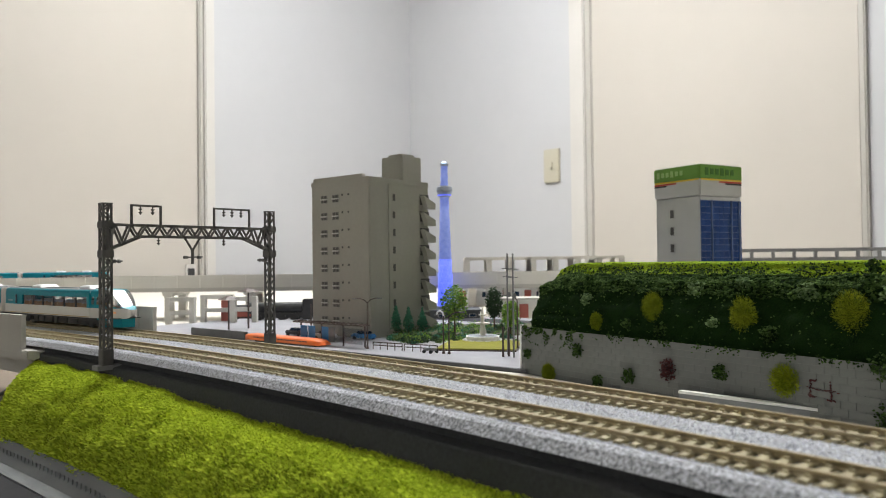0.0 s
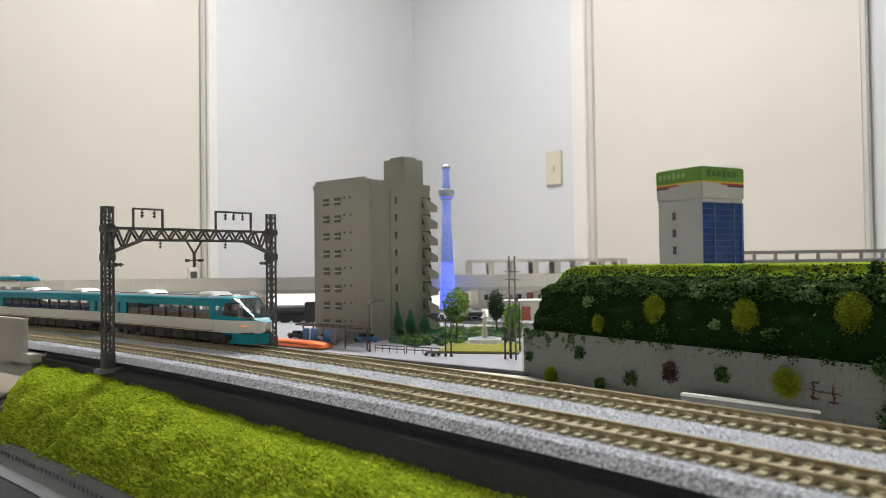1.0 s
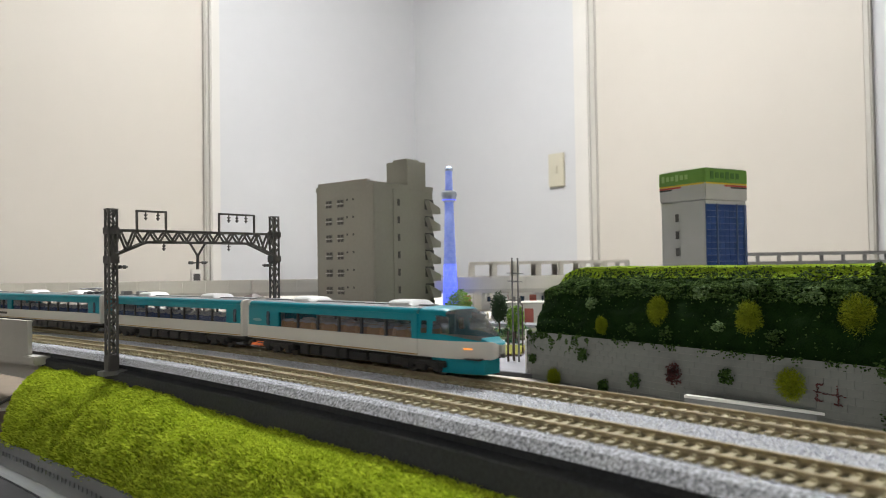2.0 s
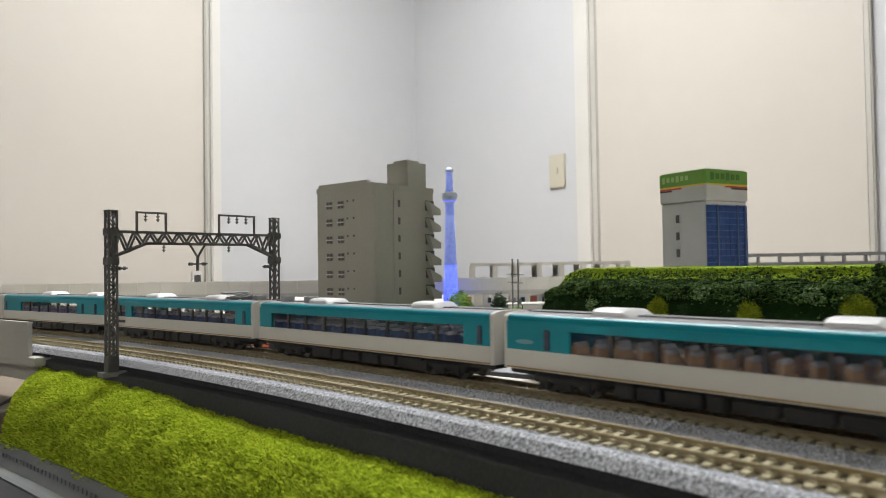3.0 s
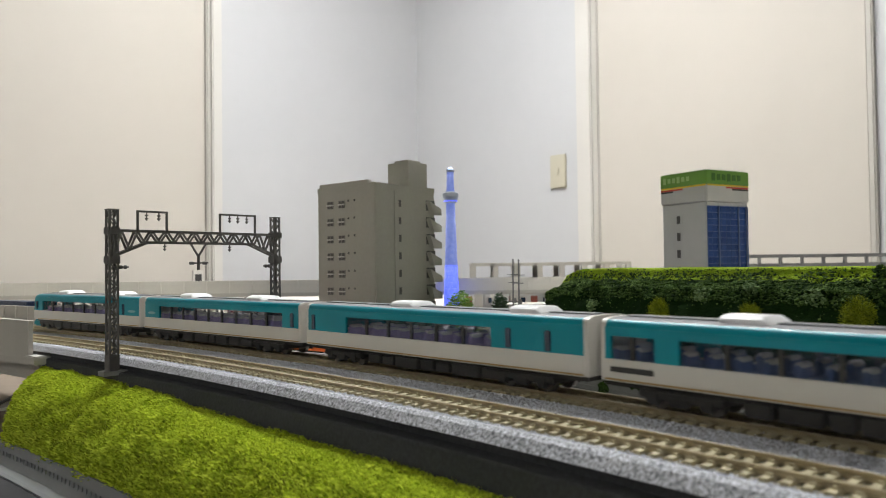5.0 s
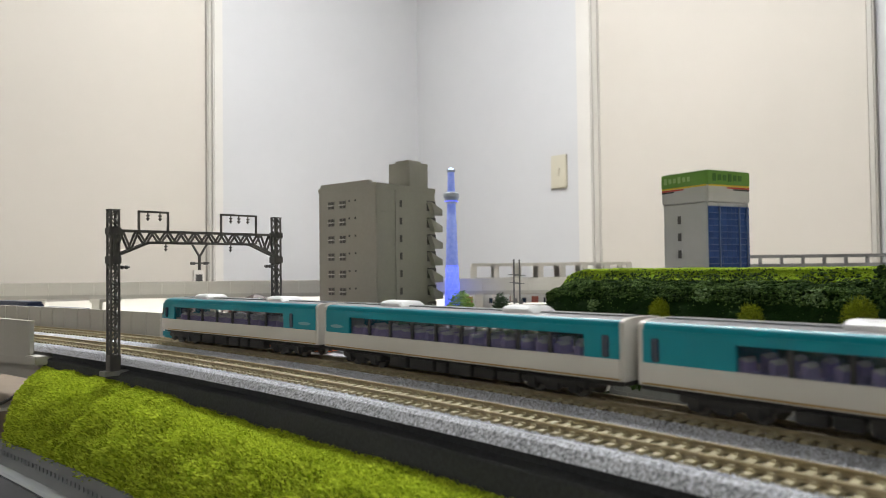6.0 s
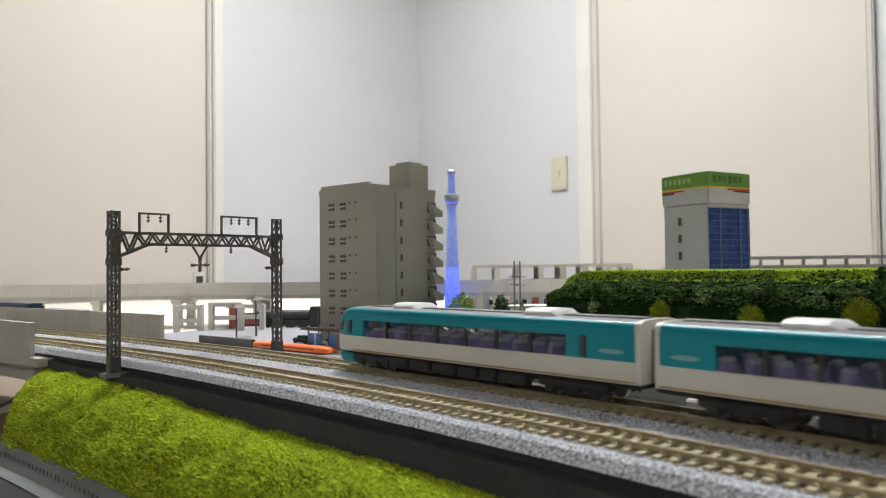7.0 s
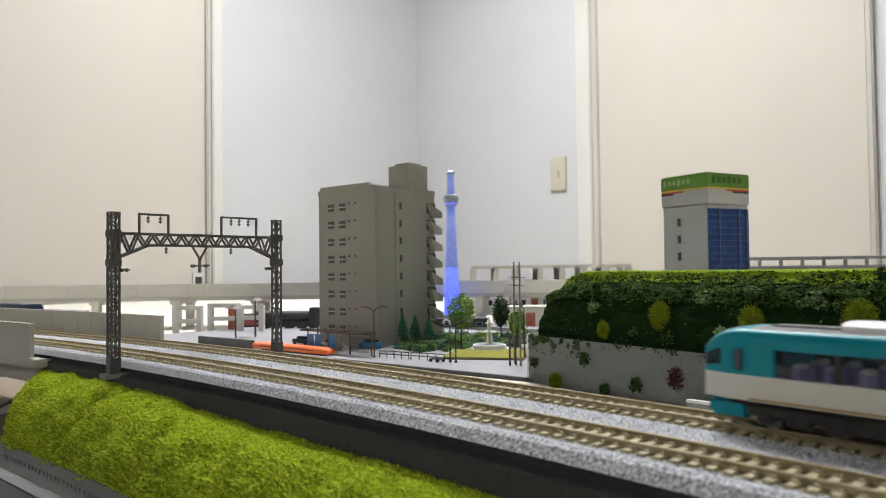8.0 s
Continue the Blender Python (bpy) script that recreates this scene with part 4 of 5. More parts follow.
            rod(bm, (x0 + (x1 - x0) * a + w(0), -0.0008, z0 + (z1 - z0) * a + w(0)), (x0 + (x1 - x0) * c + w(0), -0.0008, z0 + (z1 - z0) * c + w(0)), 0.0003, n=5)
    part("dry_vine", bm, M_RED_BUSH, t, "dry reddish vine on the wall")

    # retaining wall of blocks
    wall = part_box("retaining_wall", (HILL_L / 2, 0.060, BOUND / 2 - 0.001), (HILL_L, 0.120, BOUND - 0.002), M_MORTAR, t, label="grey block retaining wall")
    rows, bw = 9, 0.0078
    bh = BOUND / rows
    bm = box(bmesh.new(), (0, 0, 0), (bw - 0.00016, 0.0004, bh - 0.00014), bevel=0.0)
    me = mesh_of("block", bm, M_BLOCKWALL)
    for r in range(rows):
        for i in range(33):
            ob = new("block", me)
            ob.matrix_basis = Matrix.Translation(((i + 0.5 + 0.5 * (r % 2)) * bw, -0.0001 + rng.uniform(-0.00004, 0.00004), (r + 0.5) * bh))
            ob.parent = wall
    far = bmesh.new()
    for r in range(rows):
        for i in range(33, 79):
            box(far, ((i + 0.5 + 0.5 * (r % 2)) * bw, -0.0001, (r + 0.5) * bh), (bw - 0.00035, 0.0016, bh - 0.0003))
    tagged(part("far_blocks", far, M_BLOCKWALL, wall), "grey wall blocks", kind="stuff")
    part_box("corner_strip", (-0.0006, 0.0005, BOUND / 2 + 0.0006), (0.0012, 0.003, BOUND + 0.001), M_PLASTIC_WHITE, t, label="white upright edge strip")


M_MORTAR = material("mortar_grey", (0.19, 0.197, 0.19), 0.9, color2=(0.22, 0.227, 0.22), scale=200)
YELLOW_HILL = ((0.1222, 0.0560, 0.0056), (0.1879, 0.0545, 0.0060), (0.2472, 0.0590, 0.0066), (0.0760, 0.0440, 0.0034))
LIGHT_TUFTS = ((0.0620, 0.0590, 0.0030), (0.1520, 0.0680, 0.0036), (0.1840, 0.0730, 0.0026), (0.2225, 0.0680, 0.0036), (0.2647, 0.0680, 0.0034), (0.1684, 0.0490, 0.0022))
DARK_TUFTS = ((0.0600, 0.0720, 0.0034), (0.1000, 0.0690, 0.0030), (0.1309, 0.0420, 0.0038), (0.2050, 0.0450, 0.0040), (0.1960, 0.0710, 0.0036), (0.2540, 0.0810, 0.0032), (0.2530, 0.0740, 0.0034), (0.1030, 0.0440, 0.0030), (0.2750, 0.0420, 0.0040))
WALL_DARK = ((0.0080, 0.0161, 0.0030), (0.0629, 0.0235, 0.0036), (0.1094, 0.0115, 0.0040), (0.0816, 0.0042, 0.0034), (0.1785, 0.0222, 0.0036), (0.2666, 0.0345, 0.0050), (0.2680, 0.0110, 0.0050))
WALL_YELLOW = ((0.0330, 0.0041, 0.0044), (0.2175, 0.0224, 0.0058))
WALL_RED = ((0.1413, 0.0189, 0.0042),)
wooded_hill()


def guard_wall():
    t = thing("guard_wall", Matrix(), "low dark guard wall with a white top rail", "guard wall")
    sweep("panel", [(0.2345, 0), (0.2375, 0), (0.2375, 0.0088), (0.2345, 0.0088)], -0.010, 0.073, 0.01, M_CURB, t)
    sweep("top_rail", [(0.2338, 0.0088), (0.2382, 0.0088), (0.2382, 0.0103), (0.2338, 0.0103)], -0.010, 0.073, 0.01, M_PLASTIC_WHITE, t, "white top rail")


guard_wall()


# ---- apartment block ----
def apartment_block():
    t = thing("apartment_block", Matrix.Translation((-0.0795, 0.796, 0)) @ Matrix.Rotation(math.radians(50), 4, "Z"),
              "tall grey unpainted plastic apartment block with eight storeys", "apartment block")
    lx, ly, h = 0.0975, 0.0960, 0.1755
    body = bmesh.new()
    box(body, (lx / 2, ly / 2, h / 2), (lx, ly, h), bevel=0.0008)
    wall = part("wall", body, M_APART, t)
    part_box("parapet", (lx / 2, ly / 2, h + 0.0015), (lx + 0.001, ly + 0.001, 0.006), M_APART, t, 0.0006)
    part_box("side_wing", (lx * 0.45, ly + 0.0030, h * 0.45), (lx * 0.5, 0.0062, h * 0.90), M_APART, t, 0.0005)
    part_box("roof_house", (lx * 0.76, ly * 0.22, h + 0.0175), (0.032, 0.034, 0.0320), M_APART, t, 0.0006)
    part_box("roof_tank", (lx * 0.76, ly * 0.22, h + 0.0350), (0.022, 0.022, 0.0034), M_APART, t, 0.0005)
    part_box("raised_parapet", (0.0035, ly * 0.55, h + 0.0052), (0.006, ly * 0.86, 0.0070), M_APART, t, 0.0008)
    part_box("roof_step", (0.020, ly * 0.12, h + 0.0050), (0.030, 0.006, 0.0022), M_APART, t, 0.0005)
    part_box("corner_rib", (0.0008, 0.0008, h / 2), (0.004, 0.004, h - 0.002), M_APART, t, 0.001)
    part_box("rib", (0.0300, -0.0004, h / 2), (0.0012, 0.0012, h - 0.004), M_APART, t)
    frame_me = mesh_of("window_frame", box(bmesh.new(), (-0.0002, 0, 0), (0.0010, 0.0100, 0.0086)), M_APART_TRIM)
    pane_me = mesh_of("pane", box(bmesh.new(), (-0.0006, 0, 0), (0.0006, 0.0040, 0.0032)), M_WIN_DARK)
    low_me = mesh_of("lower_pane", box(bmesh.new(), (-0.0006, 0, 0), (0.0006, 0.0040, 0.0030)), M_WIN_DARK)
    slit_me = mesh_of("window", box(bmesh.new(), (0, -0.0001, 0), (0.0034, 0.0008, 0.0078)), M_WIN_DARK)
    vent_me = mesh_of("vent", box(bmesh.new(), (-0.0002, 0, 0), (0.0010, 0.0018, 0.0022)), M_WIN_DARK)
    for i in range(8):
        z = 0.1590 - 0.0197 * i
        for y in (0.0735, 0.0540):
            w = new("window", frame_me)
            w.matrix_basis = Matrix.Translation((0, y, z))
            w.parent = t
            for d in (-0.0025, 0.0025):
                for me, dz in ((pane_me, 0.0023), (low_me, -0.0026)):
                    p = new("pane", me)
                    p.matrix_basis = Matrix.Translation((0, d, dz))
                    p.parent = w
            part_box("sill", (-0.0008, y, z - 0.0002), (0.0020, 0.0104, 0.0012), M_APART_SILL, w).matrix_basis = Matrix.Translation((0, -y, -z))
        for y in (0.0430, 0.0330):
            v = new("vent", vent_me)
            v.matrix_basis = Matrix.Translation((0, y, z + 0.0036))
            v.parent = t
        s = new("window", slit_me)
        s.matrix_basis = Matrix.Translation((0.0385, 0, z))
        s.parent = t
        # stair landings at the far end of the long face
        # flat dark plate paints the shade of a recess; the wall isn't hollowed
        part_box("stair_recess_shade", (lx - 0.0075, -0.0002, z), (0.0150, 0.0008, 0.0120), M_WIN_DARK, t)
        bm = bmesh.new()
        x0, x1 = lx - 0.0160, lx + 0.0045
        vs = [bm.verts.new(c) for c in ((x0, -0.0010, z + 0.0045), (x1, -0.0010, z - 0.0040), (x1, -0.0010, z - 0.0110), (x0 + 0.007, -0.0010, z - 0.0110),
                                        (x0, -0.0075, z + 0.0045), (x1, -0.0075, z - 0.0040), (x1, -0.0075, z - 0.0110), (x0 + 0.007, -0.0075, z - 0.0110))]
        for f in ((0, 1, 2, 3), (7, 6, 5, 4), (0, 4, 5, 1), (1, 5, 6, 2), (2, 6, 7, 3), (3, 7, 4, 0)):
            bm.faces.new([vs[q] for q in f])
        bmesh.ops.recalc_face_normals(bm, faces=bm.faces)
        part("stair_balcony", bm, M_APART, t)
        part_box("drip_ledge", (lx * 0.5, -0.0002, z - 0.0100), (lx - 0.002, 0.0007, 0.0005), M_APART, t)


M_APART_SILL = material("apartment_sill", (0.46, 0.45, 0.42), 0.6, color2=(0.52, 0.51, 0.48), scale=60)
M_APART_TRIM = material("apartment_trim", (0.24, 0.235, 0.215), 0.6)
# dark window tone, also used to paint the stair recess shade
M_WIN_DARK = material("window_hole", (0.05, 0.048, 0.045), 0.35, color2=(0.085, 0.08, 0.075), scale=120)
apartment_block()


# ---- office tower with a green crown ----
def office_tower():
    t = thing("office_tower", Matrix.Translation((0.2985, 0.85, 0)) @ Matrix.Rotation(math.radians(30), 4, "Z"),
              "white office tower with blue glass front and green top band", "office building")
    lx, ly = 0.0705, 0.0680
    part_box("wall", (lx / 2, ly / 2, 0.0795), (lx, ly, 0.159), M_OFFICE, t, 0.0008)
    part_box("crown", (lx / 2, ly / 2, 0.1695), (lx + 0.0030, ly + 0.0030, 0.0200), M_OFFICE, t, 0.0012)
    part_box("sign_band", (lx / 2, ly / 2, 0.1875), (lx + 0.0031, ly + 0.0031, 0.0165), M_SIGN_GREEN, t, 0.0008, label="green sign band")
    part_box("roof", (lx / 2, ly / 2, 0.1962), (lx - 0.002, ly - 0.002, 0.0012), M_OFFICE, t)
    # colour stripes under the sign
    for z, c, a, b in ((0.1785, M_STRIPE_Y, 0.0, 0.0), (0.1763, M_STRIPE_R, 0.50, 0.45), (0.1742, M_DARK, 0.72, 0.60)):
        part_box("stripe", (-0.0016, ly * (1 + a) / 2, z), (0.0006, ly * (1 - a), 0.0019), c, t)
        part_box("stripe", (lx * (1 + b) / 2, -0.0016, z), (lx * (1 - b), 0.0006, 0.0019), c, t)
    # plain bars in place of the sign's lettering
    for i in range(6):
        part_box("sign_bar", (-0.0017, 0.0620 - i * 0.0072, 0.1880), (0.0006, 0.0042, 0.0075 if i in (0, 3) else 0.0055), M_SIGN_PALE, t)
        part_box("sign_bar", (0.0100 + i * 0.0088, -0.0017, 0.1880), (0.0056, 0.0006, 0.0090 if i in (0, 3) else 0.0068), M_SIGN_DARK, t)
    # small dark windows on the plain side
    for i in range(8):
        w = part_box("window", (-0.0001, 0.0420, 0.1400 - i * 0.0205), (0.0012, 0.0075, 0.0115), M_OFFICE, t, 0.0003)
        part_box("pane", (-0.0005, 0.0420, 0.1400 - i * 0.0205), (0.0010, 0.0052, 0.0095), M_WIN_DARK, w)
    # curtain wall: panes between fine mullions, wrapping the corner
    cols, rows = 9, 20
    cw, rh = lx / cols, 0.148 / rows
    pane = mesh_of("glass_pane", box(bmesh.new(), (0, 0, 0), (cw - 0.0005, 0.0012, rh - 0.0005)), M_BLUE_GLASS)
    for i in range(cols):
        for j in range(rows):
            p = new("glass_pane", pane)
            p.matrix_basis = Matrix.Translation(((i + 0.5) * cw, -0.0003, 0.006 + (j + 0.5) * rh))
            p.parent = t
    part_box("glass_grid", (lx / 2, -0.0003, 0.080), (lx, 0.0008, 0.149), M_MULLION, t)
    for x in (0.018, 0.052, 0.066):
        part_box("fin", (x, -0.0014, 0.080), (0.0012, 0.0024, 0.149), M_MULLION, t)


M_OFFICE = material("office_white", (0.42, 0.42, 0.41), 0.5, color2=(0.47, 0.47, 0.46), scale=30)
M_SIGN_GREEN = material("sign_green", (0.115, 0.26, 0.03), 0.5, color2=(0.14, 0.30, 0.045), scale=50)
M_SIGN_PALE = material("sign_pale", (0.30, 0.47, 0.16), 0.5)
M_SIGN_DARK = material("sign_dark", (0.05, 0.15, 0.02), 0.5)
M_STRIPE_Y = material("stripe_yellow", (0.65, 0.45, 0.03), 0.5)
M_STRIPE_R = material("stripe_red", (0.45, 0.05, 0.03), 0.5)
M_BLUE_GLASS = material("blue_glass", (0.012, 0.035, 0.14), 0.18, color2=(0.03, 0.07, 0.23), scale=60, per_object=0.35)
M_MULLION = material("mullion_navy", (0.10, 0.14, 0.26), 0.4)
office_tower()


# ---- lit blue tower ----
M_BLUE_LIT = material("blue_lit_plastic", (0.10, 0.14, 0.5), 0.4, color2=(0.25, 0.3, 0.7), scale=120, emit=(0.07, 0.11, 1.0), strength=1.0)
M_PALE_LIT = material("pale_lit_plastic", (0.25, 0.3, 0.55), 0.4, color2=(0.4, 0.45, 0.65), scale=120, emit=(0.16, 0.25, 0.85), strength=0.24)
M_TIP_LIT = material("tip_light", (0.8, 0.9, 1.0), 0.3, emit=(0.45, 0.62, 1.0), strength=1.2)
M_DECK = material("tower_deck", (0.30, 0.34, 0.40), 0.45, color2=(0.38, 0.42, 0.47), scale=100)


def broadcast_tower():
    t = thing("broadcast_tower", Matrix.Translation((0.0030, 1.10, 0.0157)) @ Matrix.Scale(0.82, 4), "slender lattice tower model lit blue from within", "tower")
    z_mid, z_deck, z_up = 0.0995, 0.203, 0.224

    def shaft(name, z0, z1, r0, r1, mat, rods, ring):
        part(name, rod(bmesh.new(), (0, 0, z0), (0, 0, z1), r0, r1, n=16), mat, t, "glowing translucent shaft", True)
        bm = bmesh.new()
        for i in range(rods):
            for e in (-1, 1):
                last = None
                for k in range(17):
                    u = k / 16
                    a = 6.2832 * i / rods + e * u * 2.6
                    r = (r0 + (r1 - r0) * u) * 1.03
                    p = (r * math.cos(a), r * math.sin(a), z0 + (z1 - z0) * u)
                    if last:
                        bar(bm, last, p, 0.0004)
                    last = p
        for k in range(ring):
            u = k / ring
            r = (r0 + (r1 - r0) * u) * 1.02
            rod(bm, (0, 0, z0 + (z1 - z0) * u), (0, 0, z0 + (z1 - z0) * u + 0.0006), r, r, n=16)
        part("lattice", bm, M_PALE_LIT, t)

    shaft("lower_shaft", 0.004, z_mid * 0.9, 0.0150, 0.0112, M_BLUE_LIT, 8, 8)
    shaft("middle_shaft", z_mid * 0.9, z_deck, 0.0112, 0.0076, M_PALE_LIT, 8, 10)
    shaft("upper_shaft", z_up, 0.262, 0.0070, 0.0058, M_PALE_LIT, 6, 6)
    part("base", rod(bmesh.new(), (0, 0, 0), (0, 0, 0.005), 0.020, 0.019, n=20), M_DECK, t)
    part("lower_deck", rod(bmesh.new(), (0, 0, z_deck), (0, 0, z_deck + 0.012), 0.0095, 0.0150, n=24), M_DECK, t, "grey flared observation deck")
    part("deck_rim", rod(bmesh.new(), (0, 0, z_deck + 0.012), (0, 0, z_up - 0.003), 0.0150, 0.0142, n=24), M_DECK, t)
    part("deck_light", rod(bmesh.new(), (0, 0, z_deck + 0.003), (0, 0, z_deck + 0.0045), 0.0122, 0.0128, n=24), M_BLUE_LIT, t)
    part("deck_roof", rod(bmesh.new(), (0, 0, z_up - 0.003), (0, 0, z_up), 0.0142, 0.0080, n=24), M_DECK, t)
    part("upper_deck", rod(bmesh.new(), (0, 0, 0.260), (0, 0, 0.2645), 0.0074, 0.0082, n=20), M_DECK, t)
    part("tip", rod(bmesh.new(), (0, 0, 0.2645), (0, 0, 0.2685), 0.0062, 0.0030, n=16), M_TIP_LIT, t, "white glowing tip")


broadcast_tower()


# ---- town beside the line ----
TOWN_A = Vector((0.055, 0.569, 0))
TOWN_X, TOWN_Y = Vector((-0.779, 0.627, 0)), Vector((0.627, 0.779, 0))
PLATE_Z = 0.0035


def town(x, y, z=PLATE_Z, turn=0.0):
    """A place on the street plate: x along its front edge, y back from it."""
    p = TOWN_A + TOWN_X * x + TOWN_Y * y
    return Matrix.Translation((p.x, p.y, z)) @ Matrix.Rotation(math.atan2(TOWN_X.y, TOWN_X.x) + turn, 4, "Z")


def spot(x, y, z=PLATE_Z, turn=0.0):
    """A place in the room's own axes."""
    return Matrix.Translation((x, y, z)) @ Matrix.Rotation(turn, 4, "Z")


M_PAVE = material("pale_paving", (0.25, 0.25, 0.28), 0.6, color2=(0.34, 0.34, 0.375), scale=60, fine=0.4)
M_PLATE_EDGE = material("plate_edge", (0.05, 0.05, 0.053), 0.6, color2=(0.075, 0.075, 0.08), scale=60)
M_LAWN = material("model_lawn", (0.15, 0.15, 0.012), 0.95, color2=(0.28, 0.26, 0.03), scale=150, fine=0.5, bump=0.8)
M_BLUE = material("sign_blue", (0.02, 0.16, 0.42), 0.4, color2=(0.05, 0.24, 0.55), scale=150)
M_ORANGE = material("orange_paint", (0.75, 0.13, 0.02), 0.4, color2=(0.82, 0.18, 0.03), scale=60)
M_BROWN = material("brown_plastic", (0.06, 0.04, 0.035), 0.5, color2=(0.09, 0.06, 0.05), scale=120)
M_WHITE = material("white_model", (0.70, 0.70, 0.70), 0.5, color2=(0.78, 0.78, 0.78), scale=80)
M_REDBROWN = material("brick_red_paint", (0.34, 0.08, 0.06), 0.6, color2=(0.42, 0.12, 0.09), scale=80)
M_NAVY = material("navy_paint", (0.03, 0.05, 0.11), 0.4, color2=(0.045, 0.07, 0.14), scale=60)
M_TRUNK = material("tree_trunk", (0.06, 0.04, 0.025), 0.9, color2=(0.10, 0.07, 0.045), scale=300)
M_LEAF = material("leaf_green", (0.06, 0.17, 0.01), 0.8, color2=(0.26, 0.44, 0.045), scale=150, per_island=0.6)
M_LEAF_DARK = material("leaf_dark", (0.012, 0.035, 0.012), 0.85, color2=(0.04, 0.085, 0.03), scale=150, per_island=0.6)
M_LEAF_TEAL = material("cypress_green", (0.02, 0.11, 0.062), 0.85, color2=(0.06, 0.22, 0.13), scale=150, per_island=0.6)
M_POLE = material("pole_grey", (0.16, 0.16, 0.165), 0.5, color2=(0.21, 0.21, 0.215), scale=150)
M_WATER = material("fountain_water", (0.55, 0.62, 0.68), 0.15, color2=(0.7, 0.75, 0.8), scale=300, bump=0.5)


def street_plate():
    t = thing("street_plate", town(0.305, 0.205, 0), "pale paved street base plate with a dark edge", "base plate")
    part_box("core", (0, 0, 0.0015), (0.63, 0.41, 0.003), M_PLATE_EDGE, t)
    part_box("paving", (0, 0, 0.00325), (0.628, 0.408, 0.0005), M_PAVE, t)
    part_box("kerb", (0, -0.2035, 0.0039), (0.63, 0.0022, 0.0012), M_WHITE, t, 0.0003)
    part_box("carriageway", (-0.02, -0.150, 0.00355), (0.56, 0.050, 0.0004), M_ROAD, t, label="dark grey model road")


street_plate()


def lawn():
    t = thing("lawn", spot(0.036, 0.716, PLATE_Z, math.radians(-12)), "yellow-green model lawn with a brown border", "lawn")
    part_box("border", (0, 0, 0.0006), (0.078, 0.080, 0.0012), M_BROWN, t, 0.0003)
    part_box("turf", (0, 0, 0.0014), (0.075, 0.077, 0.0016), M_LAWN, t, 0.0004)


lawn()
M_EARTH = material("park_earth", (0.05, 0.06, 0.03), 0.95, color2=(0.12, 0.12, 0.07), scale=120, fine=0.5, bump=0.6)
ob = part_box("park_bed", (0, 0, 0.0010), (0.200, 0.130, 0.0020), M_EARTH, None, 0.0004)
ob.matrix_basis = spot(0.028, 0.880, PLATE_Z)
tagged(ob, "dark planted earth bed of the park", "planting bed")


def crown(verts, faces, rng, cx, cz, rx, rz, n, size, cone=False):
    for i in range(n):
        while True:
            a, b, c = rng.uniform(-1, 1), rng.uniform(-1, 1), rng.uniform(-1, 1)
            if a * a + b * b + c * c <= 1:
                break
        f = 1.0
        if cone:
            f = max(0.12, (1 - c) / 2)
            a, b = a * f, b * f
        lump = 1 + 0.22 * noise.noise(Vector((a * 2.3 + cx * 90, b * 2.3, c * 2.3)))
        blob(verts, faces, (a * rx * lump, b * rx * lump, cz + c * rz * lump), rng.uniform(0.6, 1.3) * size, rng, 0.6)


def tree(m, h, rx, rz, mat, label, seed, cone=False, n=1300, size=0.00125, bare=0.25):
    rng = random.Random(seed)
    t = thing("model_tree", m, label, "tree", "model trees in the park")
    bm = bmesh.new()
    rod(bm, (0, 0, 0), (0, 0, h * 0.62), h * 0.022, h * 0.010, n=7)
    for i in range(6):
        a = rng.uniform(0, 6.28)
        z = h * rng.uniform(bare, 0.6)
        rod(bm, (0, 0, z), (math.cos(a) * rx * 0.7, math.sin(a) * rx * 0.7, z + h * 0.16), h * 0.009, h * 0.004, n=5)
    part("trunk", bm, M_TRUNK, t)
    v, f = [], []
    crown(v, f, rng, seed, h - rz, rx, rz, n, size, cone)
    soup("crown", v, f, mat, t)
    return t


tree(spot(0.0120, 0.815), 0.0570, 0.0155, 0.0205, M_LEAF, "bright green leafy round model tree in the park", 21)
tree(spot(0.0600, 0.872), 0.0520, 0.0098, 0.0190, M_LEAF_DARK, "dark green oval model tree in the park", 22)
tree(spot(0.0715, 0.790), 0.0400, 0.0092, 0.0145, M_LEAF, "small olive green model tree by the poles", 23)
for k, (x, y, h) in enumerate(((-0.0520, 0.800, 0.0330), (-0.0385, 0.803, 0.0310), (-0.0235, 0.806, 0.0300))):
    tree(spot(x, y), h * 1.12, 0.0088, h * 0.44, M_LEAF_TEAL, "slim blue-green conifer before the apartment block", 31 + k, True, 700, 0.0010, 0.1)


def shrub(x, y, r, mat, seed, label="low green shrub in the park bed"):
    rng = random.Random(seed)
    v, f = [], []
    for i in range(110):
        a, b = rng.gauss(0, 0.5), rng.gauss(0, 0.5)
        blob(v, f, (a * r, b * r, abs(rng.gauss(0, 0.5)) * r), rng.uniform(0.0005, 0.0011), rng)
    ob = soup("shrub", v, f, mat)
    ob.matrix_basis = spot(x, y, PLATE_Z + 0.0004)
    tagged(ob, label, "shrub", "shrubs of the park")


rng_town = random.Random(5)
for k in range(90):
    u = rng_town.random()
    shrub(-0.056 + u * 0.150, 0.850 + rng_town.uniform(-0.032, 0.070) + (0.0 if u > 0.3 else -0.035), rng_town.uniform(0.0045, 0.0090),
          (M_LEAF, M_LEAF_DARK, M_LEAF_TEAL, M_CLUMP_LIGHT)[k % 4], 50 + k)
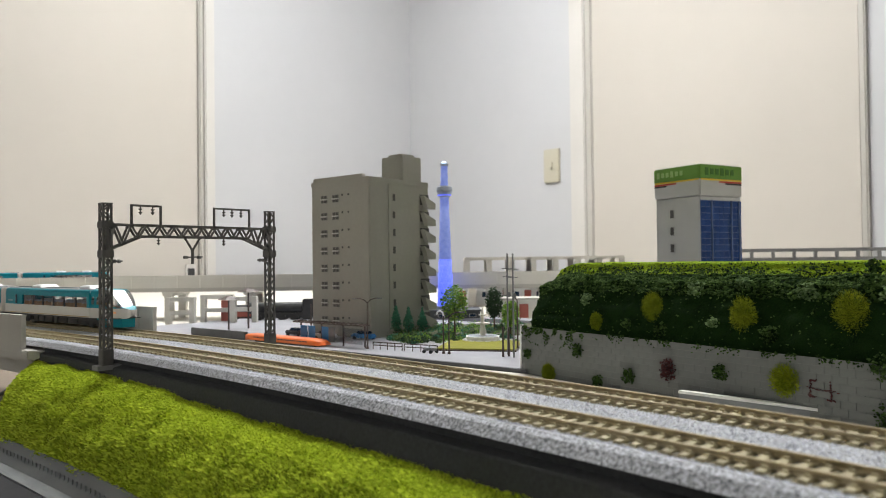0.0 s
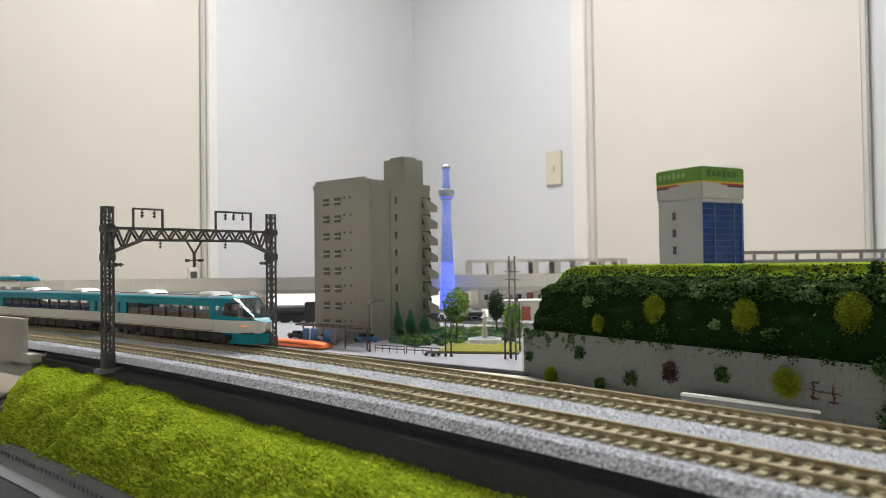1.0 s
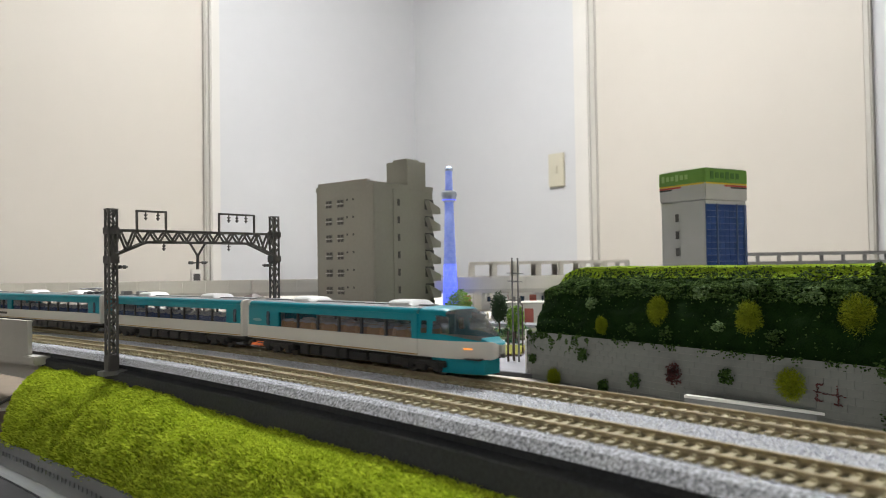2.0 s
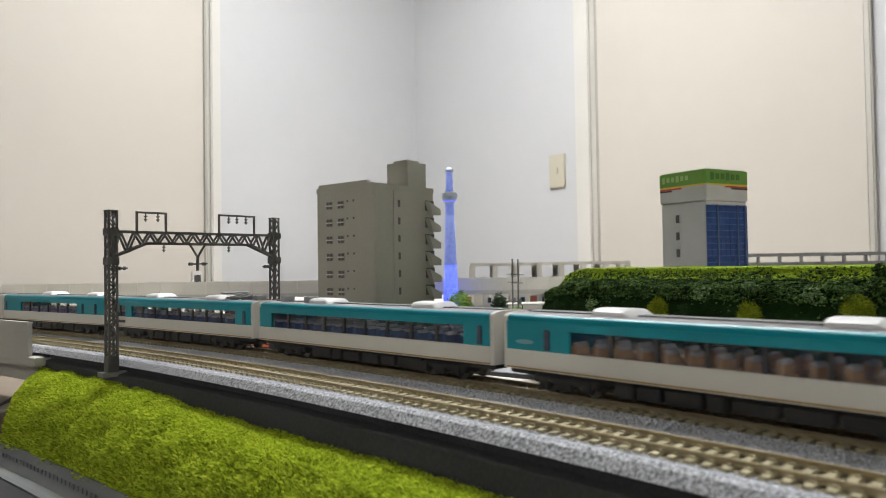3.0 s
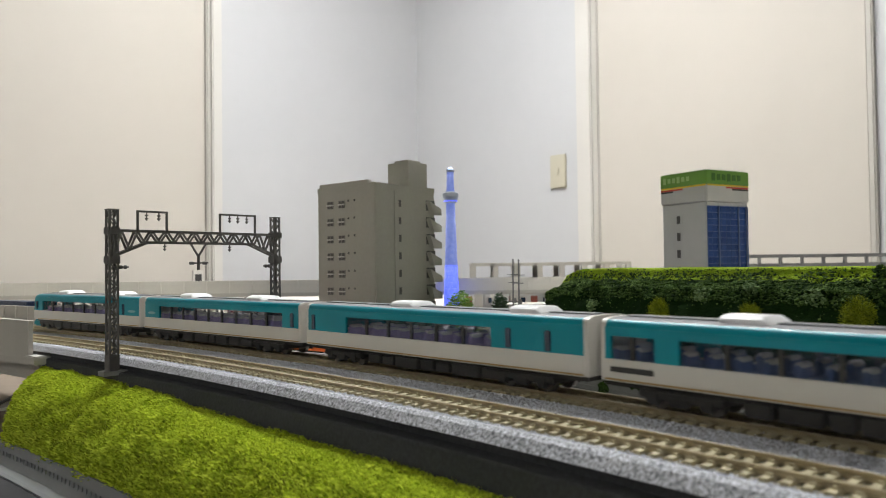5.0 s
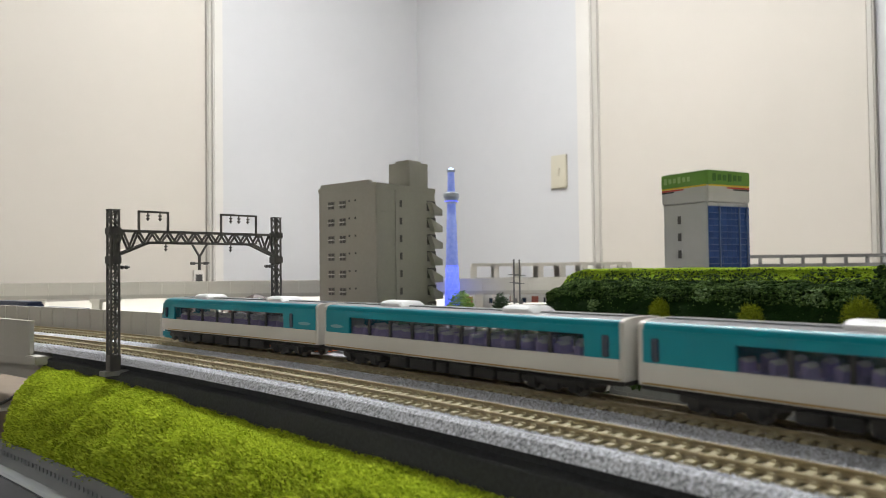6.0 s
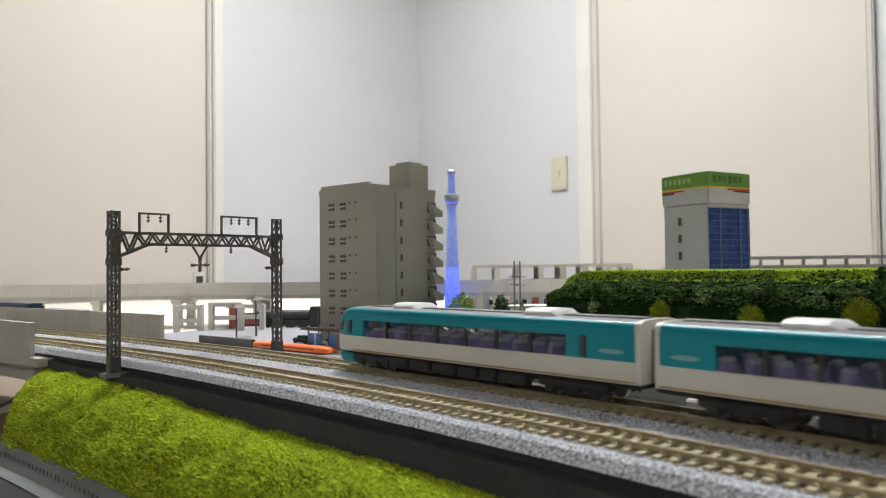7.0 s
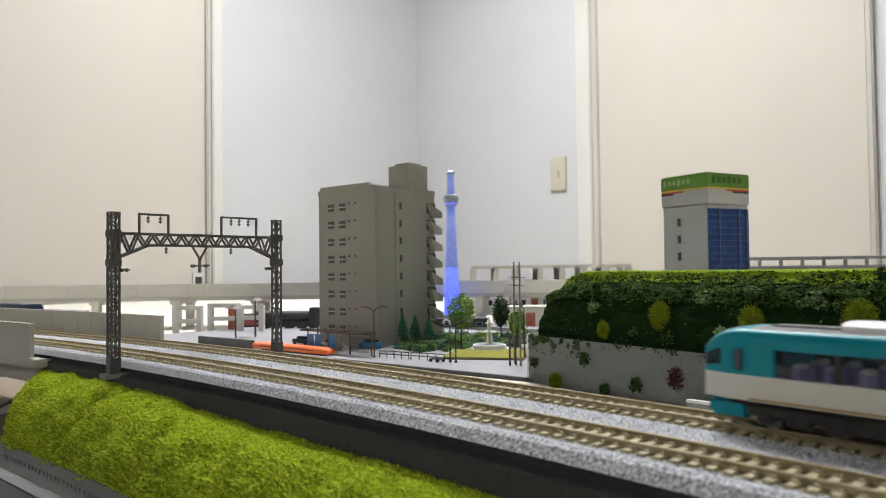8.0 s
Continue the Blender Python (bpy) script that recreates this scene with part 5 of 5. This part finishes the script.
for k in range(80):
    a, b = rng_town.uniform(-0.058, 0.076), rng_town.uniform(0.742, 0.812)
    if math.hypot(a - 0.0398, b - 0.757) > 0.024 and a > -0.052 + (0.76 - b) * 0.6:
        shrub(a, b, rng_town.uniform(0.0030, 0.0062), (M_LEAF, M_LEAF_DARK, M_LEAF_TEAL, M_CLUMP_LIGHT, M_LEAF_DARK)[k % 5], 200 + k)


def fountain():
    t = thing("fountain", spot(0.0398, 0.757), "white stone fountain with a statue column", "fountain")
    part("basin", rod(bmesh.new(), (0, 0, 0), (0, 0, 0.0060), 0.0160, 0.0172, n=24), M_WHITE, t, smooth=False)
    part("water", rod(bmesh.new(), (0, 0, 0.0060), (0, 0, 0.0068), 0.0155, 0.0150, n=24), M_WATER, t, "pale rippled water")
    bm = bmesh.new()
    rod(bm, (0, 0, 0.0066), (0, 0, 0.0180), 0.0034, 0.0024, n=12)
    rod(bm, (0, 0, 0.0180), (0, 0, 0.0196), 0.0068, 0.0078, n=16)
    rod(bm, (0, 0, 0.0196), (0, 0, 0.0270), 0.0022, 0.0016, n=10)
    rod(bm, (0, 0, 0.0270), (0, 0, 0.0282), 0.0038, 0.0044, n=14)
    rod(bm, (0, 0, 0.0282), (0, 0, 0.0350), 0.0020, 0.0006, n=10)
    part("column", bm, M_CONCRETE_W, t)
    for i in range(14):
        a = 6.2832 * i / 14
        ob = part_box("rim_stone", (0, 0, 0), (0.0062, 0.0030, 0.0030), M_WHITE, t, 0.0006)
        ob.matrix_basis = Matrix.Translation((math.cos(a) * 0.0195, math.sin(a) * 0.0195, 0.0015)) @ Matrix.Rotation(a + math.pi / 2, 4, "Z")


fountain()


def bus_shelter():
    t = thing("bus_shelter", town(0.2420, 0.031) @ Matrix.Diagonal((0.8, 1, 1, 1)), "dark bus shelter with blue poster panels", "bus shelter")
    for x in (-0.060, -0.022, 0.018, 0.058):
        part_box("post", (x, 0.0, 0.0105), (0.0013, 0.0013, 0.021), M_BROWN, t)
    part_box("roof", (0, 0.002, 0.0218), (0.128, 0.011, 0.0013), M_BROWN, t, 0.0003)
    for i in range(16):
        part_box("roof_rib", (-0.060 + i * 0.008, 0.002, 0.0228), (0.0012, 0.0105, 0.0009), M_BROWN, t)
    for x, m in ((0.035, M_BLUE), (0.050, M_BLUE), (-0.002, M_POLE), (0.009, M_BLUE)):
        p = part_box("poster_panel", (x, 0.0015, 0.0105), (0.0125, 0.0008, 0.0150), m, t, label="poster panel")
        part_box("poster_bar", (x + 0.001, 0.0008, 0.0135), (0.0070, 0.0004, 0.0016), M_WHITE, p)
        part_box("poster_bar", (x - 0.001, 0.0008, 0.0100), (0.0050, 0.0004, 0.0012), M_WHITE, p)
    part_box("glass_panel", (-0.040, 0.0015, 0.0105), (0.034, 0.0006, 0.015), M_PANE, t)


bus_shelter()


def street_lamp(m, h, arms, label, cane=False):
    t = thing("street_lamp", m, label, "street lamp", "street lamps of the town")
    part("pole", rod(bmesh.new(), (0, 0, 0), (0, 0, h), 0.0008, 0.0005), M_BROWN, t)
    part("base", rod(bmesh.new(), (0, 0, 0), (0, 0, 0.0020), 0.0015, 0.0012), M_BROWN, t)
    for e in arms:
        bm = bmesh.new()
        pts = [(0, 0, h), (e * 0.003, 0, h + 0.0030), (e * 0.0075, 0, h + 0.0045), (e * 0.0120, 0, h + 0.0045)]
        if cane:
            pts = [(0, 0, h), (e * 0.0006, 0, h + 0.003), (e * 0.003, 0, h + 0.0045), (e * 0.0055, 0, h + 0.0035), (e * 0.0060, 0, h + 0.001)]
        for a, b in zip(pts, pts[1:]):
            rod(bm, a, b, 0.0005 if not cane else 0.0008, n=6)
        arm = part("arm", bm, M_BROWN if not cane else M_WHITE, t)
        part_box("lamp_head", (pts[-1][0], 0, pts[-1][2] - 0.0003), (0.0050, 0.0018, 0.0010), M_POLE, arm, 0.0003)


def facing(x, y, turn=0.0):
    return spot(x, y, PLATE_Z, turn)


street_lamp(facing(-0.0735, 0.707), 0.0440, (-1, 1), "brown twin-arm street lamp by the bus shelter")
street_lamp(facing(-0.0005, 0.664), 0.0340, (-1,), "grey hooked street lamp beside the park", True)
street_lamp(facing(0.0045, 0.660), 0.0330, (1,), "dark street lamp at the kerb")
street_lamp(facing(0.0690, 0.690), 0.0460, (-1,), "grey street lamp by the utility poles")


def dark_post(x, y, h, r=0.0010, mat=None, label="thin dark street post", name="street_post"):
    t = thing(name, spot(x, y), label, "post")
    part("pole", rod(bmesh.new(), (0, 0, 0), (0, 0, h), r, r * 0.7), mat or M_BROWN, t)
    part("cap", rod(bmesh.new(), (0, 0, h), (0, 0, h + 0.0012), r * 1.3, r * 0.5), mat or M_BROWN, t)
    return t


dark_post(0.0510, 0.637, 0.0250)
dark_post(0.0563, 0.640, 0.0240)


def utility_pole(x, y, h):
    t = dark_post(x, y, h, 0.0009, M_POLE, "tall grey utility pole with a small crossarm", "utility_pole")
    part("crossarm", bar(bmesh.new(), (-0.005, 0, h * 0.86), (0.005, 0, h * 0.86), 0.0007), M_POLE, t)
    part("crossarm", bar(bmesh.new(), (-0.004, 0, h * 0.78), (0.004, 0, h * 0.78), 0.0007), M_POLE, t)
    part_box("transformer", (0.0016, 0, h * 0.60), (0.0022, 0.0022, 0.0045), M_POLE, t, 0.0005)


utility_pole(0.0598, 0.632, 0.0880)
utility_pole(0.0565, 0.650, 0.0885)


def railing(x, y, turn, length, n):
    t = thing("street_railing", spot(x, y, PLATE_Z, turn), "dark brown railing along the pavement", "railing", "railings of the town")
    for i in range(n):
        part_box("post", (length * i / (n - 1), 0, 0.0035), (0.0006, 0.0006, 0.0070), M_BROWN, t)
    for z in (0.0066, 0.0038):
        part_box("rail", (length / 2, 0, z), (length, 0.0006, 0.0008), M_BROWN, t)


railing(-0.0680, 0.705, math.radians(-32), 0.034, 5)
railing(-0.0370, 0.686, math.radians(-30), 0.036, 5)


def cafe_parasol(x, y, h, seed):
    t = thing("station_canopy", spot(x, y, 0), "dark flat canopy on a single post", "canopy", "canopies by the yard")
    part("post", rod(bmesh.new(), (0, 0, 0), (0, 0, h), 0.0012, 0.0010), M_BROWN, t)
    part("canopy", rod(bmesh.new(), (0, 0, h - 0.002), (0, 0, h + 0.0026), 0.0150, 0.0030, n=4), M_BROWN, t)


cafe_parasol(-0.272, 0.930, 0.0430, 1)
cafe_parasol(-0.251, 0.945, 0.0520, 2)
dark_post(-0.157, 0.870, 0.0330)


def parked_motorbike(x, y, turn):
    t = thing("scooter", spot(x, y, PLATE_Z, turn), "tiny grey scooter parked on the pavement", "scooter", "scooters on the pavement")
    part_box("body", (0, 0, 0.0034), (0.0080, 0.0018, 0.0026), M_POLE, t, 0.0006)
    for d in (-0.0036, 0.0036):
        part("wheel", rod(bmesh.new(), (d, -0.0005, 0.0017), (d, 0.0005, 0.0017), 0.0017, n=10), M_DARK, t)
    part_box("handlebar", (0.0034, 0, 0.0068), (0.0010, 0.0036, 0.0007), M_DARK, t)


parked_motorbike(-0.0150, 0.668, 0.4)
parked_motorbike(-0.0095, 0.664, 0.7)


def orange_vehicle():
    t = thing("orange_railcar", town(0.2880, 0.0150), "long low orange railcar standing by the kerb", "railcar")
    verts, faces, k = loft([-0.054, -0.049, -0.040, 0.058, 0.063], lambda x: [p for p in
                           ([(0.0088, 0.0015)] + roof_ring(0.0088 * (0.55 if x == -0.054 else 0.9 if x == -0.049 else 1), 0.0050, 0.0074 - (0.003 if x == -0.054 else 0.0008 if x == -0.049 else 0), 11) + [(-0.0088, 0.0015)])])
    faces += [tuple(range(k)), tuple(reversed(range(len(verts) - k, len(verts))))]
    soup("body", verts, faces, M_ORANGE, t, "orange painted body", True)
    part_box("skirt", (0, 0, 0.0012), (0.096, 0.0150, 0.0024), M_DARK, t)
    part_box("window_strip", (0.006, 0, 0.0046), (0.086, 0.0180, 0.0008), M_GLASS_DARK, t)


orange_vehicle()
ob = part_box("dark_wall", (0, 0, 0.0045), (0.104, 0.004, 0.0090), M_PLATE_EDGE, None, 0.0005)
ob.matrix_basis = town(0.4060, 0.010)
tagged(ob, "low dark grey wall along the street edge", "wall panel")


def parked_car(m, mat, label):
    t = thing("model_car", m, label, "car", "model cars in the street")
    bm = box(bmesh.new(), (0, 0, 0.0040), (0.029, 0.0115, 0.0046), bevel=0.0014)
    part("body", bm, mat, t)
    part("cabin", box(bmesh.new(), (-0.001, 0, 0.0075), (0.016, 0.0100, 0.0034), bevel=0.0012), M_GLASS_DARK, t)
    for x in (-0.009, 0.009):
        for y in (-0.0052, 0.0052):
            part("wheel", rod(bmesh.new(), (x, y - 0.0009, 0.0021), (x, y + 0.0009, 0.0021), 0.0021, n=12), M_DARK, t)


parked_car(town(0.285, 0.062), M_WHITE, "white model car parked behind the shelter")
parked_car(town(0.345, 0.072), M_DARK, "black model car parked by the railcar")
parked_car(town(0.250, 0.085), M_BLUE, "blue model car beside the apartment block")


def low_house(m, size, mat, label, doors=(), roof=None):
    t = thing("low_building", m, label, "building", "low buildings behind the park")
    sx, sy, h = size
    part_box("wall", (0, 0, h / 2), (sx, sy, h), mat, t, 0.0006)
    part_box("roof", (0, 0, h + 0.0012), (sx + 0.003, sy + 0.003, 0.0024), roof or M_CONCRETE, t, 0.0004)
    n = max(2, int(sx / 0.020))
    for i in range(n):
        x = -sx / 2 + sx * (i + 0.5) / n
        if i in doors:
            part_box("door", (x, -sy / 2 - 0.0003, h * 0.42), (0.013, 0.0010, h * 0.75), M_REDBROWN, t)
        else:
            w = part_box("window", (x, -sy / 2 - 0.0002, h * 0.58), (0.010, 0.0008, h * 0.34), M_WHITE, t)
            part_box("pane", (x, -sy / 2 - 0.0005, h * 0.58), (0.0086, 0.0008, h * 0.28), M_GLASS_DARK, w)


M_SLATE = material("slate_grey", (0.075, 0.078, 0.085), 0.6, color2=(0.10, 0.105, 0.11), scale=60)
low_house(spot(0.0080, 1.10, 0), (0.090, 0.07, 0.0133), M_SLATE, "dark slate grey low base under the lit tower", (), M_SLATE)
low_house(spot(0.1000, 1.45, 0), (0.19, 0.05, 0.036), M_WHITE, "white low building with brick red doors", (1, 5, 7))
low_house(spot(0.1150, 1.08, 0), (0.070, 0.05, 0.030), M_CONCRETE_W, "pale low building behind the park", (1,))


# added thin brown sheets that darken the table as shade under the viaduct
def table_shade_board():
    t = thing("table_shade_board", spot(-0.420, 0.400, 0.0, math.radians(-38)), "added brown sheet painting the table's shade under the viaduct", "board")
    part_box("shade_sheet", (0, -0.02, 0.0006), (0.36, 0.17, 0.0012), M_TABLE_SHADE, t, 0.0003)
    part_box("shade_sheet", (0, 0.17, 0.0006), (0.36, 0.17, 0.0012), M_TABLE_SHADE, t, 0.0003)


# brown that stands for the pale table in shade
M_TABLE_SHADE = material("table_shade_brown", (0.20, 0.15, 0.11), 0.6, color2=(0.28, 0.22, 0.165), scale=14, fine=0.3)
table_shade_board()


def power_cable():
    t = thing("power_cable", Matrix(), "thin black power cable hanging by the bank", "cable")
    bm = bmesh.new()
    pts = []
    for i in range(15):
        u = i / 14
        pts.append((-0.315 + 0.105 * u, 0.455 - 0.085 * u, 0.004 + 0.028 * u ** 2.2))
    for a, b in zip(pts, pts[1:]):
        rod(bm, a, b, 0.0009, n=6)
    part("wire", bm, M_DARK, t)


power_cable()


# ---- rear viaduct, station and the far line ----
def rear_viaduct():
    t = thing("rear_viaduct", Matrix.Translation((-0.55, 1.17, 0)), "pale beige viaduct with parapet on white piers", "viaduct")
    n = 46
    part_box("deck", (0, 0, 0.0470), (1.62, 0.085, 0.006), M_CONCRETE, t, 0.001)
    part_box("track_floor", (0, 0, 0.0512), (1.62, 0.060, 0.0016), M_BALLAST, t)
    me = mesh_of("parapet_panel", box(bmesh.new(), (0, 0, 0), (1.62 / n - 0.0004, 0.0025, 0.0185)), M_CONCRETE_W)
    for y in (-0.040, 0.040):
        for i in range(n):
            ob = new("parapet_panel", me)
            ob.matrix_basis = Matrix.Translation((-0.81 + 1.62 * (i + 0.5) / n, y, 0.0590))
            ob.parent = t
    for x in [-0.75 + 0.125 * i for i in range(13)]:
        bm = bmesh.new()
        box(bm, (x, 0, 0.0410), (0.016, 0.078, 0.006), bevel=0.0006)
        for y in (-0.030, 0.030):
            box(bm, (x, y, 0.0200), (0.012, 0.012, 0.040), bevel=0.0008)
        part("pier", bm, M_CONCRETE_W, t)
    for o in (-0.0045, 0.0045):
        for c in (-0.0165, 0.0165):
            part_box("rail", (0, c + o, 0.0529), (1.62, 0.0010, 0.0018), M_RAIL, t)


rear_viaduct()


def pier_frame(x, y, w, h, levels):
    t = thing("pier_frame", spot(x, y, 0), "white plastic viaduct pier frame with cross beams", "pier frame", "spare pier frames")
    for e in (-1, 1):
        part_box("upright", (e * w / 2, 0, h / 2), (0.007, 0.010, h), M_CONCRETE_W, t, 0.0006)
    for z in levels:
        part_box("cross_beam", (0, 0, z), (w, 0.008, 0.006), M_CONCRETE_W, t, 0.0006)


pier_frame(-0.372, 1.040, 0.034, 0.040, (0.018, 0.037))
pier_frame(-0.326, 1.060, 0.040, 0.042, (0.020, 0.039))
pier_frame(-0.282, 1.040, 0.030, 0.040, (0.022, 0.037))
ob = part_box("red_crate", (0, 0, 0.017), (0.012, 0.012, 0.034), M_REDBROWN, None, 0.001)
ob.matrix_basis = spot(-0.318, 1.075, 0)
tagged(ob, "small red upright signal box by the piers", "signal box")


def locomotive():
    t = thing("black_locomotive", spot(-0.228, 1.085, 0), "black model steam locomotive standing on the table", "locomotive")
    part("boiler", rod(bmesh.new(), (-0.058, 0, 0.0205), (0.020, 0, 0.0205), 0.0085, 0.0085, n=16), M_DARK, t)
    part_box("cab", (0.034, 0, 0.0205), (0.026, 0.018, 0.026), M_DARK, t, 0.0012)
    part_box("frame", (0, 0, 0.0095), (0.110, 0.012, 0.005), M_DARK, t)
    part_box("tender", (-0.0, 0, 0.0120), (0.100, 0.016, 0.004), M_UNDER, t, 0.0005)
    part("chimney", rod(bmesh.new(), (-0.048, 0, 0.027), (-0.048, 0, 0.035), 0.0024, 0.0030, n=10), M_DARK, t)
    for i in range(6):
        part("wheel", rod(bmesh.new(), (-0.045 + i * 0.018, -0.0075, 0.0060), (-0.045 + i * 0.018, -0.0055, 0.0060), 0.0060, n=14), M_UNDER, t)
        part("wheel", rod(bmesh.new(), (-0.045 + i * 0.018, 0.0055, 0.0060), (-0.045 + i * 0.018, 0.0075, 0.0060), 0.0060, n=14), M_UNDER, t)


locomotive()


def plain_coach(m, mat, label, length=0.135):
    t = thing("parked_coach", m, label, "train coach", "coaches parked in the yard")
    part_box("body", (0, 0, 0.0135), (length, 0.0185, 0.0150), mat, t, 0.0012)
    part_box("roof", (0, 0, 0.0220), (length - 0.001, 0.0165, 0.0028), M_TRAIN_ROOF if mat != M_NAVY else M_NAVY, t, 0.0012)
    part_box("window_strip", (0, 0, 0.0155), (length * 0.86, 0.0190, 0.0048), M_GLASS_DARK, t, 0.0003)
    part_box("underframe", (0, 0, 0.0040), (length * 0.95, 0.0145, 0.0052), M_UNDER, t)
    for x in (-length * 0.36, length * 0.36):
        part_box("bogie", (x, 0, 0.0022), (0.020, 0.0150, 0.0044), M_UNDER, t, 0.0005)


plain_coach(spot(-0.250, 1.120, 0.0), M_REDBROWN, "dark red model coach parked on the table")
plain_coach(spot(-0.395, 0.745, 0.0270, math.radians(-36)), M_NAVY, "navy blue model coach parked behind the viaduct", 0.085)
plain_coach(spot(-0.475, 0.800, 0.0320, math.radians(-36)), M_NAVY, "navy blue model coach parked behind the viaduct", 0.090)
ob = part_box("siding_stand", (0, 0, 0), (0.30, 0.05, 0.026), M_CONCRETE, None, 0.001)
ob.matrix_basis = spot(-0.440, 0.778, 0.0130, math.radians(-36))
tagged(ob, "grey raised siding base behind the viaduct", "siding base")
ob = part_box("siding_step", (0, 0, 0), (0.11, 0.03, 0.006), M_CONCRETE, None, 0.0005)
ob.matrix_basis = spot(-0.475, 0.800, 0.0290, math.radians(-36))
tagged(ob, "grey riser under a parked coach", "riser")


def station_hall():
    t = thing("station_hall", spot(0.190, 1.42, 0), "grey elevated station hall with open bays", "station")
    part_box("roof", (0, 0, 0.0900), (0.30, 0.09, 0.006), M_CONCRETE, t, 0.001)
    part_box("floor_slab", (0, 0, 0.0560), (0.30, 0.09, 0.018), M_CONCRETE, t, 0.001)
    for i in range(8):
        part_box("column", (-0.145 + 0.0415 * i, -0.040, 0.0760), (0.010, 0.008, 0.024), M_CONCRETE, t)
        part_box("column", (-0.145 + 0.0415 * i, 0.040, 0.0760), (0.010, 0.008, 0.024), M_CONCRETE, t)
    for i in range(5):
        part_box("leg", (-0.135 + 0.0675 * i, 0, 0.0240), (0.014, 0.05, 0.048), M_CONCRETE, t)


station_hall()


def far_line():
    t = thing("elevated_line", Matrix.Translation((0.86, 1.25, 0)) @ Matrix.Rotation(math.radians(-3), 4, "Z"), "grey elevated line with close posts under its deck", "viaduct")
    part_box("deck", (0, 0, 0.0985), (0.90, 0.050, 0.0055), M_DECKGREY, t, 0.0008)
    part_box("edge_wall", (0, 0, 0.0780), (0.90, 0.030, 0.016), M_DECKGREY, t, 0.0008)
    for i in range(26):
        part_box("post", (-0.44 + 0.0352 * i, -0.018, 0.0905), (0.0050, 0.004, 0.0110), M_DECKGREY, t)
    for i in range(8):
        part_box("pier", (-0.42 + 0.12 * i, 0, 0.0350), (0.016, 0.028, 0.070), M_CONCRETE, t)


M_DECKGREY = material("deck_grey", (0.17, 0.17, 0.175), 0.6, color2=(0.22, 0.22, 0.225), scale=50)
far_line()


# ---- the second train, on the rear viaduct ----
def build_rear_train():
    a = car("flat", [(-0.0230, 0.0440, 8)], (-0.0320,), (-0.0090, 0.0330), M_SEAT, seed=11)
    b = car("mid", [(-0.0430, 0.0360, 9)], (0.0560,), (-0.0230, 0.0110), M_SEAT_BLUE, pant=0.0270, seed=12)
    c = car("mid", [(-0.0465, 0.0400, 10)], (-0.0575,), (-0.0230, 0.0260), M_SEAT, seed=13)
    for o in (a, b, c):
        tagged(o, group="coaches of the rear train")
    tagged(a, "teal and cream end coach on the rear viaduct")
    return [a, b, c]


REAR = build_rear_train()
COACHES = build_train()


# ---- motion: the coaches roll along their tracks ----
def motions():
    for ob, off, flip in zip(COACHES, OFFSETS, (0, 0, 0, 0, 0, math.pi)):
        walk(ob, [(i * 0.25, on_track(nose_at(i * 0.25) - off, 0.0165, RAIL_Z, flip)) for i in range(33)])
    for k, ob in enumerate(REAR):
        x0 = -0.536 - 0.071 - 0.142 * k
        walk(ob, [(t, Matrix.Translation((x0 - 0.120 * t, 1.1865, 0.0530)) @ Matrix.Rotation(0 if k == 0 else math.pi, 4, "Z")) for t in (0.0, 2.0, 4.0, 6.0, 8.0)])


motions()
